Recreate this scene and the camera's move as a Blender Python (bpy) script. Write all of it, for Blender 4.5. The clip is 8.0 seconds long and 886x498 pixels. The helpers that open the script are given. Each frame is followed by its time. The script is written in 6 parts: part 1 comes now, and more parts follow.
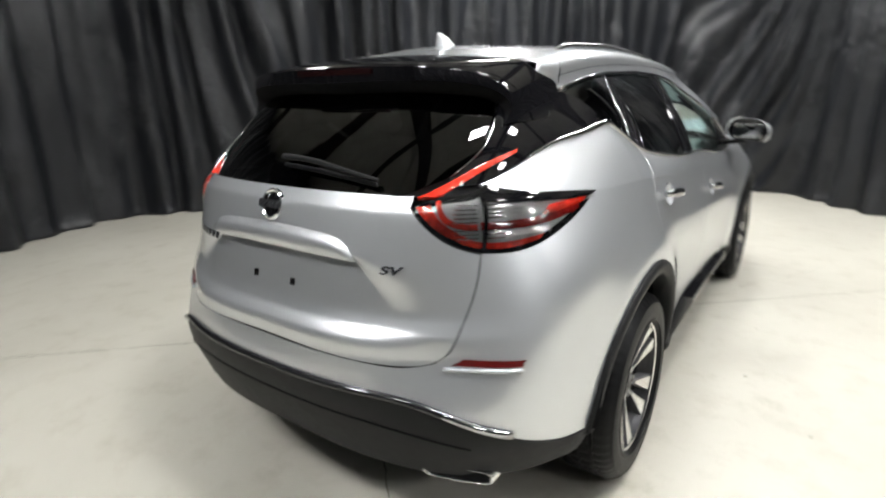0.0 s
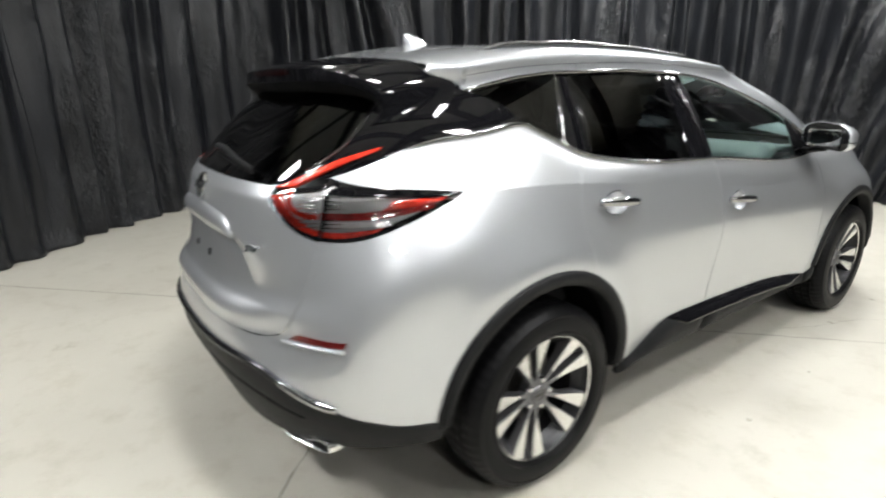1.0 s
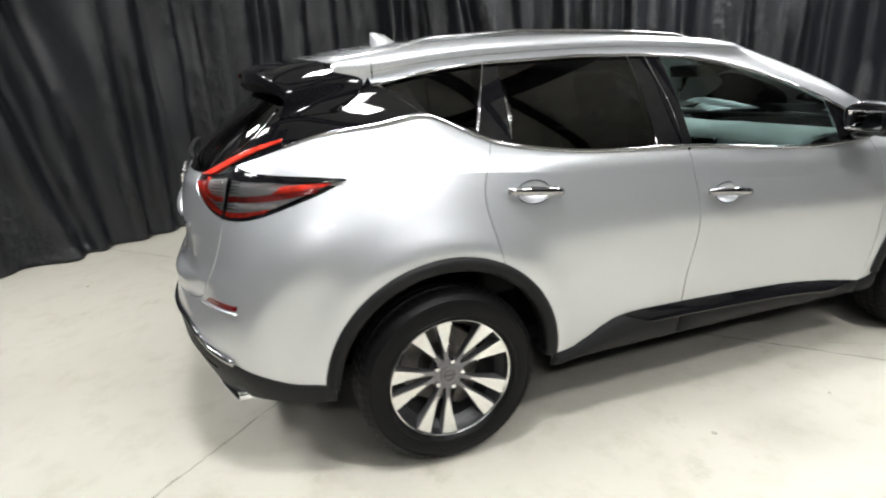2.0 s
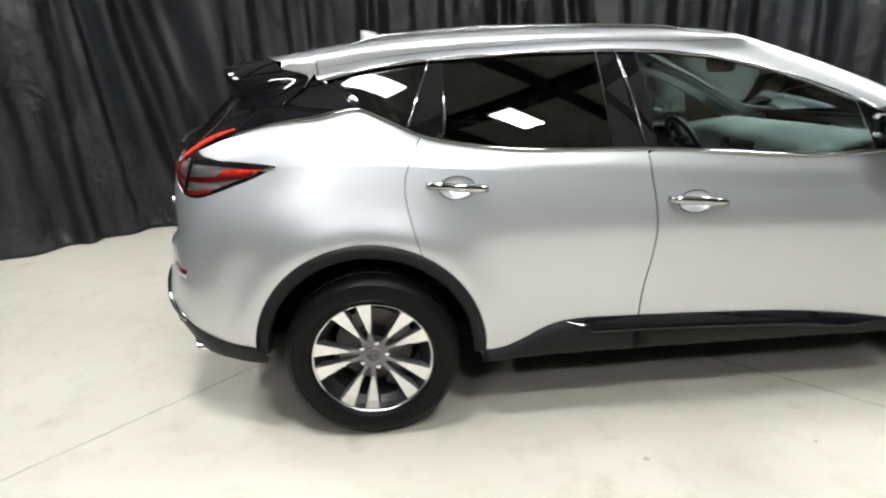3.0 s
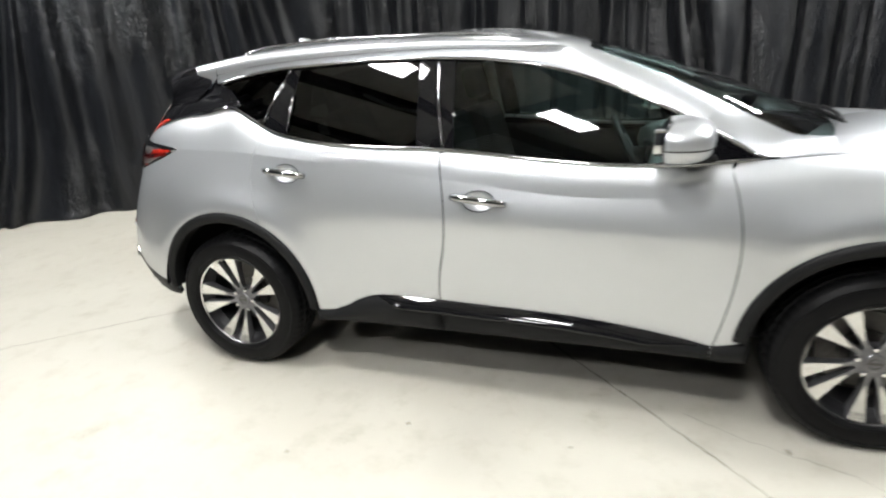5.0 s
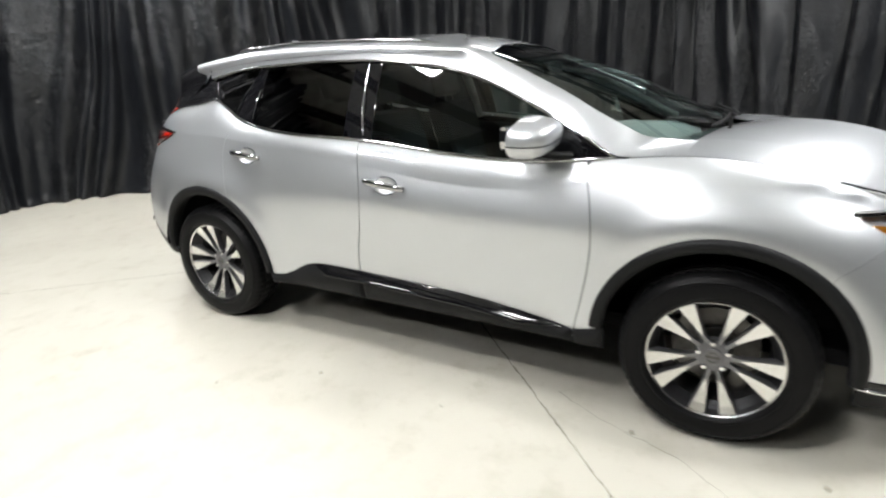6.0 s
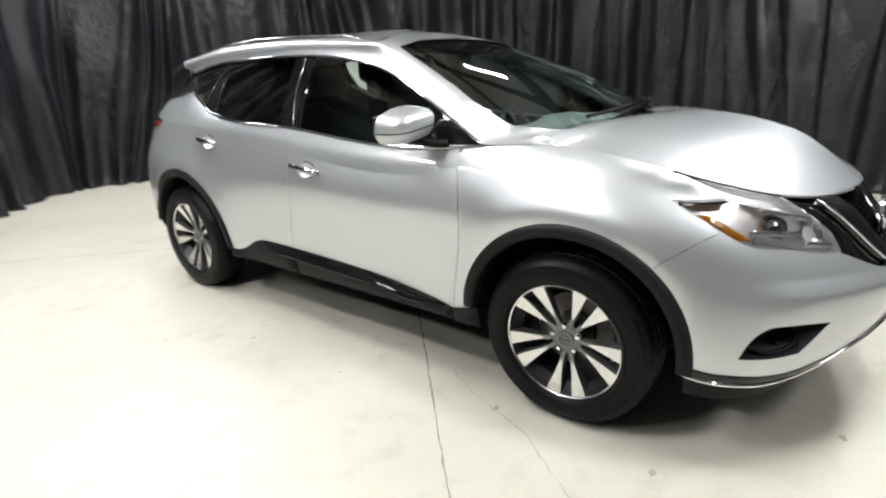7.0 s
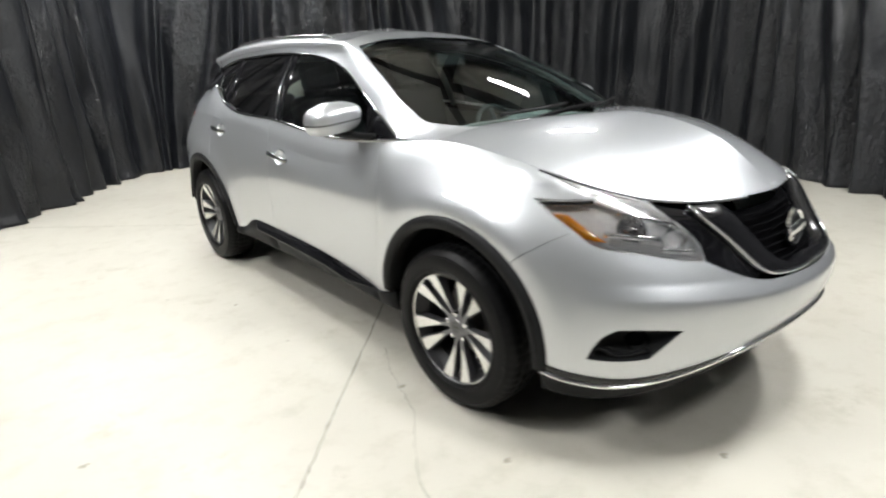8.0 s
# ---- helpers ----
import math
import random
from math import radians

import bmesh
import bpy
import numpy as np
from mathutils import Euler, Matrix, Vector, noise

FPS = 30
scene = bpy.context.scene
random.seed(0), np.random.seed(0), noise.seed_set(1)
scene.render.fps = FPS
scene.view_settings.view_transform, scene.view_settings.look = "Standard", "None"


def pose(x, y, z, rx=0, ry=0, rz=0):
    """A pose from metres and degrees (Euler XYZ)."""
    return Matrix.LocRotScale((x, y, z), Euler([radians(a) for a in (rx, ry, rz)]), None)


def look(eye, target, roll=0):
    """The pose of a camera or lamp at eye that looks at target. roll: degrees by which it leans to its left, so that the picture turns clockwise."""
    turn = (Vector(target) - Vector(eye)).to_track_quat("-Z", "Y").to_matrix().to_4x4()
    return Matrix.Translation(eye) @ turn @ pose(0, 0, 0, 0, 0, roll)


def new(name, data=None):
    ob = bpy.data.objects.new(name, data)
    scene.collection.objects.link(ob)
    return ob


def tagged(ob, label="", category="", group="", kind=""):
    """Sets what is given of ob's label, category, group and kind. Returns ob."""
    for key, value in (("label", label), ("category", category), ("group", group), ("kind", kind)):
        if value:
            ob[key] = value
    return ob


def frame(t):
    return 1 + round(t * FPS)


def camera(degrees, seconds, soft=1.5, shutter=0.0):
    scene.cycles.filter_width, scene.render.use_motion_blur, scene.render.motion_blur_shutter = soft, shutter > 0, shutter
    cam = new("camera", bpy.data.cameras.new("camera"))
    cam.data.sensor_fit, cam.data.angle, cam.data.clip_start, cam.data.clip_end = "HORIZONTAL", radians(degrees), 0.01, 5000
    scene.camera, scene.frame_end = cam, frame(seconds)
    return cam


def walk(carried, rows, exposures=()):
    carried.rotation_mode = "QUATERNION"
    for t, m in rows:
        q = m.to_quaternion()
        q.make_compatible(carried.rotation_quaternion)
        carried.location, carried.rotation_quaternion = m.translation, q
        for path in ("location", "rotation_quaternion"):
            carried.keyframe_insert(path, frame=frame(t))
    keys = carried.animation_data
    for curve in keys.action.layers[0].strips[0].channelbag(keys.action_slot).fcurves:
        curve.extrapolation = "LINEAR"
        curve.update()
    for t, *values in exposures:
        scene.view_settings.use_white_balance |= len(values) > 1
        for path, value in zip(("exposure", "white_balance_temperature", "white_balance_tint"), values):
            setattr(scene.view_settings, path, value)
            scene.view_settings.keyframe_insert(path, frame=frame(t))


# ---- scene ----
cam = camera(79.0, 8.0, 2.1, 0.7)
PATH = [
    (0, (1.368, -1.923, 1.444), (0.258, -0.353, 0.893), -0.8),
    (0.3, (1.628, -1.803, 1.451), (0.326, -0.39, 0.896), 0.67),
    (0.5, (1.768, -1.694, 1.457), (0.377, -0.38, 0.876), -1.7),
    (0.8, (1.969, -1.487, 1.456), (0.459, -0.314, 0.867), -1.07),
    (1, (2.102, -1.331, 1.464), (0.552, -0.204, 0.89), -0.3),
    (1.2, (2.231, -1.198, 1.461), (0.627, -0.144, 0.899), -1.93),
    (1.5, (2.408, -0.975, 1.46), (0.702, -0.098, 0.895), -2.3),
    (1.7, (2.518, -0.825, 1.463), (0.765, -0.058, 0.881), -2.46),
    (2.8, (2.837, 0.022, 1.444), (0.944, 0.243, 0.839), -2.8),
    (3, (2.893, 0.205, 1.451), (0.99, 0.304, 0.842), -2.6),
    (3.2, (2.937, 0.394, 1.44), (1.027, 0.409, 0.85), -2.7),
    (3.5, (2.963, 0.66, 1.43), (1.054, 0.627, 0.833), -4.4),
    (3.8, (2.946, 0.909, 1.435), (1.041, 0.779, 0.843), -3.63),
    (4, (2.951, 1.076, 1.444), (1.05, 0.893, 0.85), -3.1),
    (4.2, (2.949, 1.223, 1.448), (1.072, 0.892, 0.843), -4.86),
    (5.3, (3.048, 2.162, 1.506), (1.287, 1.474, 0.853), -2.36),
    (5.5, (3.023, 2.341, 1.504), (1.286, 1.596, 0.85), -2.8),
    (5.8, (3.004, 2.613, 1.491), (1.318, 1.753, 0.844), -3.5),
    (6, (3.004, 2.82, 1.48), (1.354, 1.89, 0.839), -2.2),
    (6.3, (2.956, 3.065, 1.442), (1.366, 2.041, 0.79), -3.42),
    (6.5, (2.9, 3.232, 1.428), (1.331, 2.179, 0.773), -4.0),
    (6.8, (2.777, 3.489, 1.43), (1.233, 2.399, 0.777), -0.54),
    (7, (2.709, 3.639, 1.436), (1.216, 2.474, 0.792), -2.6),
    (7.3, (2.584, 3.871, 1.434), (1.185, 2.593, 0.794), -2.04),
    (7.5, (2.519, 4.032, 1.434), (1.155, 2.709, 0.811), 0.0),
    (7.7, (2.444, 4.18, 1.432), (1.137, 2.804, 0.801), -1.5),
    (8, (2.26, 4.356, 1.423), (1.024, 2.922, 0.775), -2.3),
]
walk(cam, [(t, look(eye, target, roll)) for t, eye, target, roll in PATH], [(0, 0.0), (8, 0.0)])

# ---- world and exposure: a closed, dark hall lit from its ceiling ----
world = bpy.data.worlds.new("hall_dark")
scene.world = world
world.use_nodes = True
world.node_tree.nodes["Background"].inputs["Color"].default_value = (0.02, 0.02, 0.022, 1)
world.node_tree.nodes["Background"].inputs["Strength"].default_value = 0.3
PANEL_GLOW = 164.0       # radiance of the diffusers
CEILING = 4.9
LAMP_Z = 4.4

# ---- materials ----
def nodes_of(name):
    m = bpy.data.materials.new(name)
    m.use_nodes = True
    nt = m.node_tree
    return m, nt, nt.nodes["Principled BSDF"]


def noise_node(nt, scale, detail=4.0, rough=0.55, coords="Object", stretch=None):
    tc = nt.nodes.new("ShaderNodeTexCoord")
    n = nt.nodes.new("ShaderNodeTexNoise")
    n.inputs["Scale"].default_value = scale
    n.inputs["Detail"].default_value = detail
    n.inputs["Roughness"].default_value = rough
    if stretch:
        mp = nt.nodes.new("ShaderNodeMapping")
        mp.inputs["Scale"].default_value = stretch
        nt.links.new(tc.outputs[coords], mp.inputs["Vector"])
        nt.links.new(mp.outputs["Vector"], n.inputs["Vector"])
    else:
        nt.links.new(tc.outputs[coords], n.inputs["Vector"])
    return n


def ramp_node(nt, src, stops):
    r = nt.nodes.new("ShaderNodeValToRGB")
    el = r.color_ramp.elements
    while len(el) < len(stops):
        el.new(0.5)
    for e, (p, c) in zip(el, stops):
        e.position, e.color = p, (*c, 1) if len(c) == 3 else c
    nt.links.new(src, r.inputs["Fac"])
    return r


def bump_node(nt, bsdf, height, strength, dist):
    b = nt.nodes.new("ShaderNodeBump")
    b.inputs["Strength"].default_value = strength
    b.inputs["Distance"].default_value = dist
    nt.links.new(height, b.inputs["Height"])
    nt.links.new(b.outputs["Normal"], bsdf.inputs["Normal"])
    return b


def simple(name, color, rough=0.5, metal=0.0, var=0.12, scale=40.0, bump=0.0, coat=0.0, spec=0.5):
    """A material with a little grain in colour and gloss at two scales."""
    m, nt, b = nodes_of(name)
    b.inputs["Metallic"].default_value = metal
    b.inputs["Coat Weight"].default_value = coat
    b.inputs["Specular IOR Level"].default_value = spec
    b.inputs["Coat Roughness"].default_value = 0.04
    n = noise_node(nt, scale, 6.0)
    lo = [c * (1 - var) for c in color]
    hi = [min(1, c * (1 + var)) for c in color]
    r = ramp_node(nt, n.outputs["Fac"], [(0.3, lo), (0.7, hi)])
    nt.links.new(r.outputs["Color"], b.inputs["Base Color"])
    n2 = noise_node(nt, scale * 0.12, 3.0)
    mr = nt.nodes.new("ShaderNodeMapRange")
    mr.inputs["To Min"].default_value = max(0.0, rough * 0.85)
    mr.inputs["To Max"].default_value = min(1.0, rough * 1.15)
    nt.links.new(n2.outputs["Fac"], mr.inputs["Value"])
    nt.links.new(mr.outputs["Result"], b.inputs["Roughness"])
    if bump:
        bump_node(nt, b, n.outputs["Fac"], bump, 0.002)
    return m


def paint_material():
    m, nt, b = nodes_of("silver_paint")
    n = noise_node(nt, 900.0, 2.0)
    r = ramp_node(nt, n.outputs["Fac"], [(0.3, (0.50, 0.521, 0.546)), (0.7, (0.60, 0.622, 0.648))])
    nt.links.new(r.outputs["Color"], b.inputs["Base Color"])
    b.inputs["Metallic"].default_value = 0.75
    dust = noise_node(nt, 3.0, 5.0)
    mr = nt.nodes.new("ShaderNodeMapRange")
    mr.inputs["To Min"].default_value, mr.inputs["To Max"].default_value = 0.36, 0.40
    nt.links.new(dust.outputs["Fac"], mr.inputs["Value"])
    nt.links.new(mr.outputs["Result"], b.inputs["Roughness"])
    b.inputs["Coat Weight"].default_value = 1.0
    b.inputs["Coat IOR"].default_value = 1.85
    b.inputs["Coat Roughness"].default_value = 0.02
    return m


def glass_material(name, tint, ior=1.5):
    m, nt, b = nodes_of(name)
    nt.nodes.remove(b)
    out = nt.nodes["Material Output"]
    tr = nt.nodes.new("ShaderNodeBsdfTransparent")
    tr.inputs["Color"].default_value = (*tint, 1)
    gl = nt.nodes.new("ShaderNodeBsdfGlossy")
    gl.inputs["Roughness"].default_value = 0.015
    fr = nt.nodes.new("ShaderNodeFresnel")
    fr.inputs["IOR"].default_value = ior
    mx = nt.nodes.new("ShaderNodeMixShader")
    nt.links.new(fr.outputs["Fac"], mx.inputs["Fac"])
    nt.links.new(tr.outputs["BSDF"], mx.inputs[1])
    nt.links.new(gl.outputs["BSDF"], mx.inputs[2])
    nt.links.new(mx.outputs["Shader"], out.inputs["Surface"])
    return m


def glow_material(name, color, strength):
    m, nt, b = nodes_of(name)
    b.inputs["Base Color"].default_value = (0.9, 0.9, 0.9, 1)
    b.inputs["Emission Color"].default_value = (*color, 1)
    b.inputs["Emission Strength"].default_value = strength
    return m


def concrete_material():
    m, nt, b = nodes_of("sealed_concrete")
    big = noise_node(nt, 0.55, 6.0, 0.6)
    mid = noise_node(nt, 5.0, 8.0, 0.65)
    fine = noise_node(nt, 160.0, 4.0)
    r1 = ramp_node(nt, big.outputs["Fac"], [(0.32, (0.44, 0.422, 0.366)), (0.68, (0.515, 0.498, 0.438))])
    r2 = ramp_node(nt, mid.outputs["Fac"], [(0.25, (0.80, 0.78, 0.74)), (0.5, (1, 1, 1))])
    mix = nt.nodes.new("ShaderNodeMixRGB")
    mix.blend_type = "MULTIPLY"
    mix.inputs["Fac"].default_value = 0.8
    nt.links.new(r1.outputs["Color"], mix.inputs["Color1"])
    nt.links.new(r2.outputs["Color"], mix.inputs["Color2"])
    # scattered dark scuffs
    sc = noise_node(nt, 1.7, 9.0, 0.72)
    r3 = ramp_node(nt, sc.outputs["Fac"], [(0.60, (1, 1, 1)), (0.72, (0.70, 0.67, 0.60))])
    mix2 = nt.nodes.new("ShaderNodeMixRGB")
    mix2.blend_type = "MULTIPLY"
    mix2.inputs["Fac"].default_value = 0.8
    nt.links.new(mix.outputs["Color"], mix2.inputs["Color1"])
    nt.links.new(r3.outputs["Color"], mix2.inputs["Color2"])
    nt.links.new(mix2.outputs["Color"], b.inputs["Base Color"])
    mr = nt.nodes.new("ShaderNodeMapRange")
    mr.inputs["To Min"].default_value, mr.inputs["To Max"].default_value = 0.38, 0.62
    nt.links.new(mid.outputs["Fac"], mr.inputs["Value"])
    nt.links.new(mr.outputs["Result"], b.inputs["Roughness"])
    bump_node(nt, b, fine.outputs["Fac"], 0.15, 0.002)
    return m


def curtain_material():
    m, nt, b = nodes_of("black_drape_cloth")
    n = noise_node(nt, 7.0, 6.0, 0.6, stretch=(1.0, 1.0, 0.35))
    r = ramp_node(nt, n.outputs["Fac"], [(0.3, (0.0055, 0.0061, 0.0077)), (0.7, (0.0135, 0.0149, 0.0182))])
    nt.links.new(r.outputs["Color"], b.inputs["Base Color"])
    b.inputs["Roughness"].default_value = 0.34
    b.inputs["Specular IOR Level"].default_value = 0.46
    # crinkles, in patches
    w = noise_node(nt, 9.0, 6.0, 0.6, stretch=(1.3, 1.3, 1.0))
    patch = noise_node(nt, 1.1, 2.0, 0.5, stretch=(1.6, 1.6, 0.6))
    pr = ramp_node(nt, patch.outputs["Fac"], [(0.45, (0.12, 0.12, 0.12)), (0.66, (1, 1, 1))])
    mul = nt.nodes.new("ShaderNodeMath")
    mul.operation = "MULTIPLY"
    nt.links.new(w.outputs["Fac"], mul.inputs[0])
    nt.links.new(pr.outputs["Color"], mul.inputs[1])
    bump_node(nt, b, mul.outputs["Value"], 0.9, 0.09)
    return m


PAINT = paint_material()
PLASTIC = simple("textured_black_plastic", (0.011, 0.0113, 0.012), 0.5, 0.0, 0.2, 300.0, 0.25, 0.0, 0.13)
GLOSS = simple("gloss_black", (0.005, 0.005, 0.006), 0.03, 0.0, 0.1, 30.0, 0.0, 0.0, 0.45)
MATT = simple("matt_black", (0.006, 0.006, 0.0065), 0.85, 0.0, 0.2, 60.0, 0.0, 0.0, 0.1)
CHROME = simple("chrome", (0.86, 0.87, 0.88), 0.09, 1.0, 0.03, 20.0)
ALLOY = simple("machined_alloy", (0.78, 0.78, 0.77), 0.24, 1.0, 0.05, 120.0)
ALLOY_DARK = simple("painted_grey_alloy", (0.19, 0.19, 0.20), 0.32, 0.75, 0.08, 60.0)
RUBBER = simple("tyre_rubber", (0.0045, 0.0045, 0.005), 0.44, 0.0, 0.25, 90.0, 0.3, 0.0, 0.13)
STEEL = simple("brake_steel", (0.12, 0.115, 0.11), 0.4, 0.9, 0.15, 50.0)
RED = simple("red_lens", (0.66, 0.035, 0.018), 0.16, 0.0, 0.45, 45.0, 0.0, 1.0)
REDMID = simple("dark_red_lens_band", (0.30, 0.012, 0.010), 0.16, 0.0, 0.4, 45.0, 0.0, 1.0)
REDDARK = simple("deep_red_lens", (0.09, 0.006, 0.006), 0.2, 0.0, 0.15, 200.0, 0.0, 0.6)
AMBER = simple("amber_lens", (0.75, 0.27, 0.01), 0.15, 0.0, 0.12, 200.0, 0.0, 1.0)
LAMPINNER = simple("lamp_inner", (0.92, 0.92, 0.93), 0.22, 0.35, 0.10, 60.0, 0.0, 1.0)
GRILLEBLACK = simple("grille_black", (0.004, 0.004, 0.0045), 0.75, 0.0, 0.2, 60.0, 0.0, 0.0, 0.0)
RAIL = simple("roof_rail_metal", (0.22, 0.22, 0.225), 0.22, 0.9, 0.08, 40.0)
SATIN = simple("satin_dark_metal", (0.008, 0.008, 0.009), 0.14, 0.0, 0.15, 90.0)
SILVERED = simple("lamp_reflector", (0.88, 0.88, 0.88), 0.18, 1.0, 0.1, 60.0)
CLEARGREY = simple("frosted_lamp_bezel", (0.34, 0.34, 0.34), 0.3, 0.0, 0.1, 120.0, 0.0, 0.3)
LENS = glass_material("clear_lens", (0.97, 0.97, 0.97), 1.45)
TINT = glass_material("privacy_glass", (0.035, 0.036, 0.038), 1.6)
TEAL = glass_material("green_tinted_glass", (0.68, 0.82, 0.79), 1.6)
SCREENGLASS = glass_material("green_windscreen_glass", (0.74, 0.86, 0.83), 2.05)
# the shade behind the spokes is put into this barrel colour
RIM_SHADE = simple("shaded_wheel_barrel", (0.022, 0.022, 0.024), 0.4, 0.5, 0.1, 60.0)
DASH = simple("grey_soft_dashboard", (0.35, 0.37, 0.37), 0.55, 0.0, 0.15, 160.0, 0.3)
TRIM = simple("dark_interior_trim", (0.035, 0.037, 0.040), 0.6, 0.0, 0.2, 120.0, 0.3)
CLOTH = simple("charcoal_seat_cloth", (0.05, 0.052, 0.056), 0.85, 0.0, 0.25, 250.0, 0.4)
HEADLINER = simple("pale_headliner", (0.30, 0.305, 0.30), 0.9, 0.0, 0.08, 200.0, 0.3)
CONCRETE = concrete_material()
DRAPE = curtain_material()
CEILPAINT = simple("white_roof_deck", (0.84, 0.84, 0.80), 0.7, 0.0, 0.12, 3.0)
BEAM = simple("dark_steel_beam", (0.05, 0.045, 0.045), 0.6, 0.2, 0.2, 8.0)
DARKCHROME = simple("dark_chrome", (0.055, 0.055, 0.058), 0.14, 0.85, 0.06, 30.0)
MIRROR = simple("mirror_silver", (0.70, 0.71, 0.72), 0.015, 1.0, 0.02, 20.0)
STAIN = simple("dried_floor_stain", (0.30, 0.28, 0.23), 0.9, 0.0, 0.3, 60.0, 0.2)
JOINT = simple("floor_joint_dirt", (0.20, 0.18, 0.145), 0.9, 0.0, 0.35, 30.0, 0.4)
DIFFUSER = glow_material("lit_diffuser", (1.0, 1.0, 0.99), PANEL_GLOW)
# glow of the added fill lamps
DIFFUSER_FILL = glow_material("fill_diffuser", (1.0, 1.0, 0.99), PANEL_GLOW * 0.65)
DIFFUSER_LOW = glow_material("low_lit_diffuser", (1.0, 1.0, 0.99), PANEL_GLOW * 0.25)
DIFFUSER_HALF = glow_material("soft_lit_diffuser", (1.0, 1.0, 0.99), PANEL_GLOW * 0.45)
BRAKERED = simple("dark_brake_lens", (0.009, 0.001, 0.001), 0.2, 0.0, 0.1, 60.0, 0.0, 0.0)
SMOKED = simple("smoked_chrome", (0.42, 0.42, 0.43), 0.07, 1.0, 0.03, 20.0)

# ---- mesh helpers ----
from mathutils.geometry import delaunay_2d_cdt


def mesh_from(name, verts, faces, mat, normals=None, smooth=True):
    me = bpy.data.meshes.new(name)
    me.from_pydata([tuple(v) for v in verts], [], [tuple(f) for f in faces])
    me.materials.append(mat)
    if smooth:
        me.polygons.foreach_set("use_smooth", [True] * len(me.polygons))
    me.update()
    if normals is not None:
        me.normals_split_custom_set_from_vertices([tuple(n) for n in normals])
    return me


def put(name, me, parent=None, label="", m=None):
    ob = new(name, me)
    if parent:
        ob.parent = parent
        ob.matrix_parent_inverse = parent.matrix_world.inverted()
    if m is not None:
        ob.matrix_world = m
    if label:
        tagged(ob, label)
    return ob


def bm_mesh(name, bm, mat, smooth_deg=35):
    bmesh.ops.recalc_face_normals(bm, faces=bm.faces)
    me = bpy.data.meshes.new(name)
    bm.to_mesh(me)
    bm.free()
    me.materials.append(mat)
    me.polygons.foreach_set("use_smooth", [True] * len(me.polygons))
    me.set_sharp_from_angle(angle=radians(smooth_deg))
    return me


def part(name, bm, mat, parent, label="", smooth_deg=35):
    return put(name, bm_mesh(name, bm, mat, smooth_deg), parent, label)


def mirrored(me):
    """A copy of a mesh on the car's other side."""
    co = np.empty(len(me.vertices) * 3)
    me.vertices.foreach_get("co", co)
    co = co.reshape(-1, 3) * (-1, 1, 1)
    no = np.array([v.vector[:] for v in me.corner_normals])
    faces, vn = [], np.zeros((len(co), 3))
    for p in me.polygons:
        faces.append(tuple(reversed(p.vertices[:])))
        for li in p.loop_indices:
            vn[me.loops[li].vertex_index] += no[li]
    out = mesh_from(me.name, co, faces, me.materials[0])
    ns = []
    for p, q in zip(me.polygons, out.polygons):
        ids = [p.loop_start + k for k in range(p.loop_total)]
        ns += [(-no[i][0], no[i][1], no[i][2]) for i in reversed(ids)]
    out.normals_split_custom_set(ns)
    return out


def both_parts(name, me, parents, label=""):
    """The right-hand part under the first parent, its mirror image under the second."""
    return [put(name, k, d, label) for d, k in zip(parents, (me, mirrored(me)))]


def both(name, me, parent, label=""):
    """The right-hand part and its mirror image."""
    return put(name, me, parent, label), put(name, mirrored(me), parent, label)


def box_bm(bm, lo, hi, m=None, bevel=0.0, seg=2):
    """A bevelled box between two corners, added to bm."""
    lo, hi = Vector(lo), Vector(hi)
    r = bmesh.ops.create_cube(bm, size=1.0)
    vs = r["verts"]
    for v in vs:
        v.co = Vector(((lo[k] + hi[k]) / 2 + v.co[k] * (hi[k] - lo[k]) for k in range(3)))
    if bevel:
        es = {e for v in vs for e in v.link_edges}
        rb = bmesh.ops.bevel(bm, geom=list(es), offset=bevel, segments=seg, affect="EDGES", profile=0.6)
        vs = list({v for f in rb["faces"] for v in f.verts} | {v for v in vs if v.is_valid})
    if m is not None:
        bmesh.ops.transform(bm, matrix=m, verts=vs)
    return vs


def lathe(bm, profile, n, axis="x", sweep=2 * math.pi, start=0.0, m=None):
    """Turns a profile of (radius, along) about an axis."""
    full = abs(sweep - 2 * math.pi) < 1e-6
    rings = []
    for k in range(n if full else n + 1):
        a = start + sweep * k / n
        c, s = math.cos(a), math.sin(a)
        row = []
        for r, h in profile:
            p = Vector((h, r * c, r * s)) if axis == "x" else Vector((r * c, r * s, h)) if axis == "z" else Vector((r * c, h, r * s))
            row.append(bm.verts.new(m @ p if m is not None else p))
        rings.append(row)
    for k in range(n):
        a, b = rings[k], rings[(k + 1) % len(rings)]
        for i in range(len(profile) - 1):
            bm.faces.new((a[i], a[i + 1], b[i + 1], b[i]))
    return rings


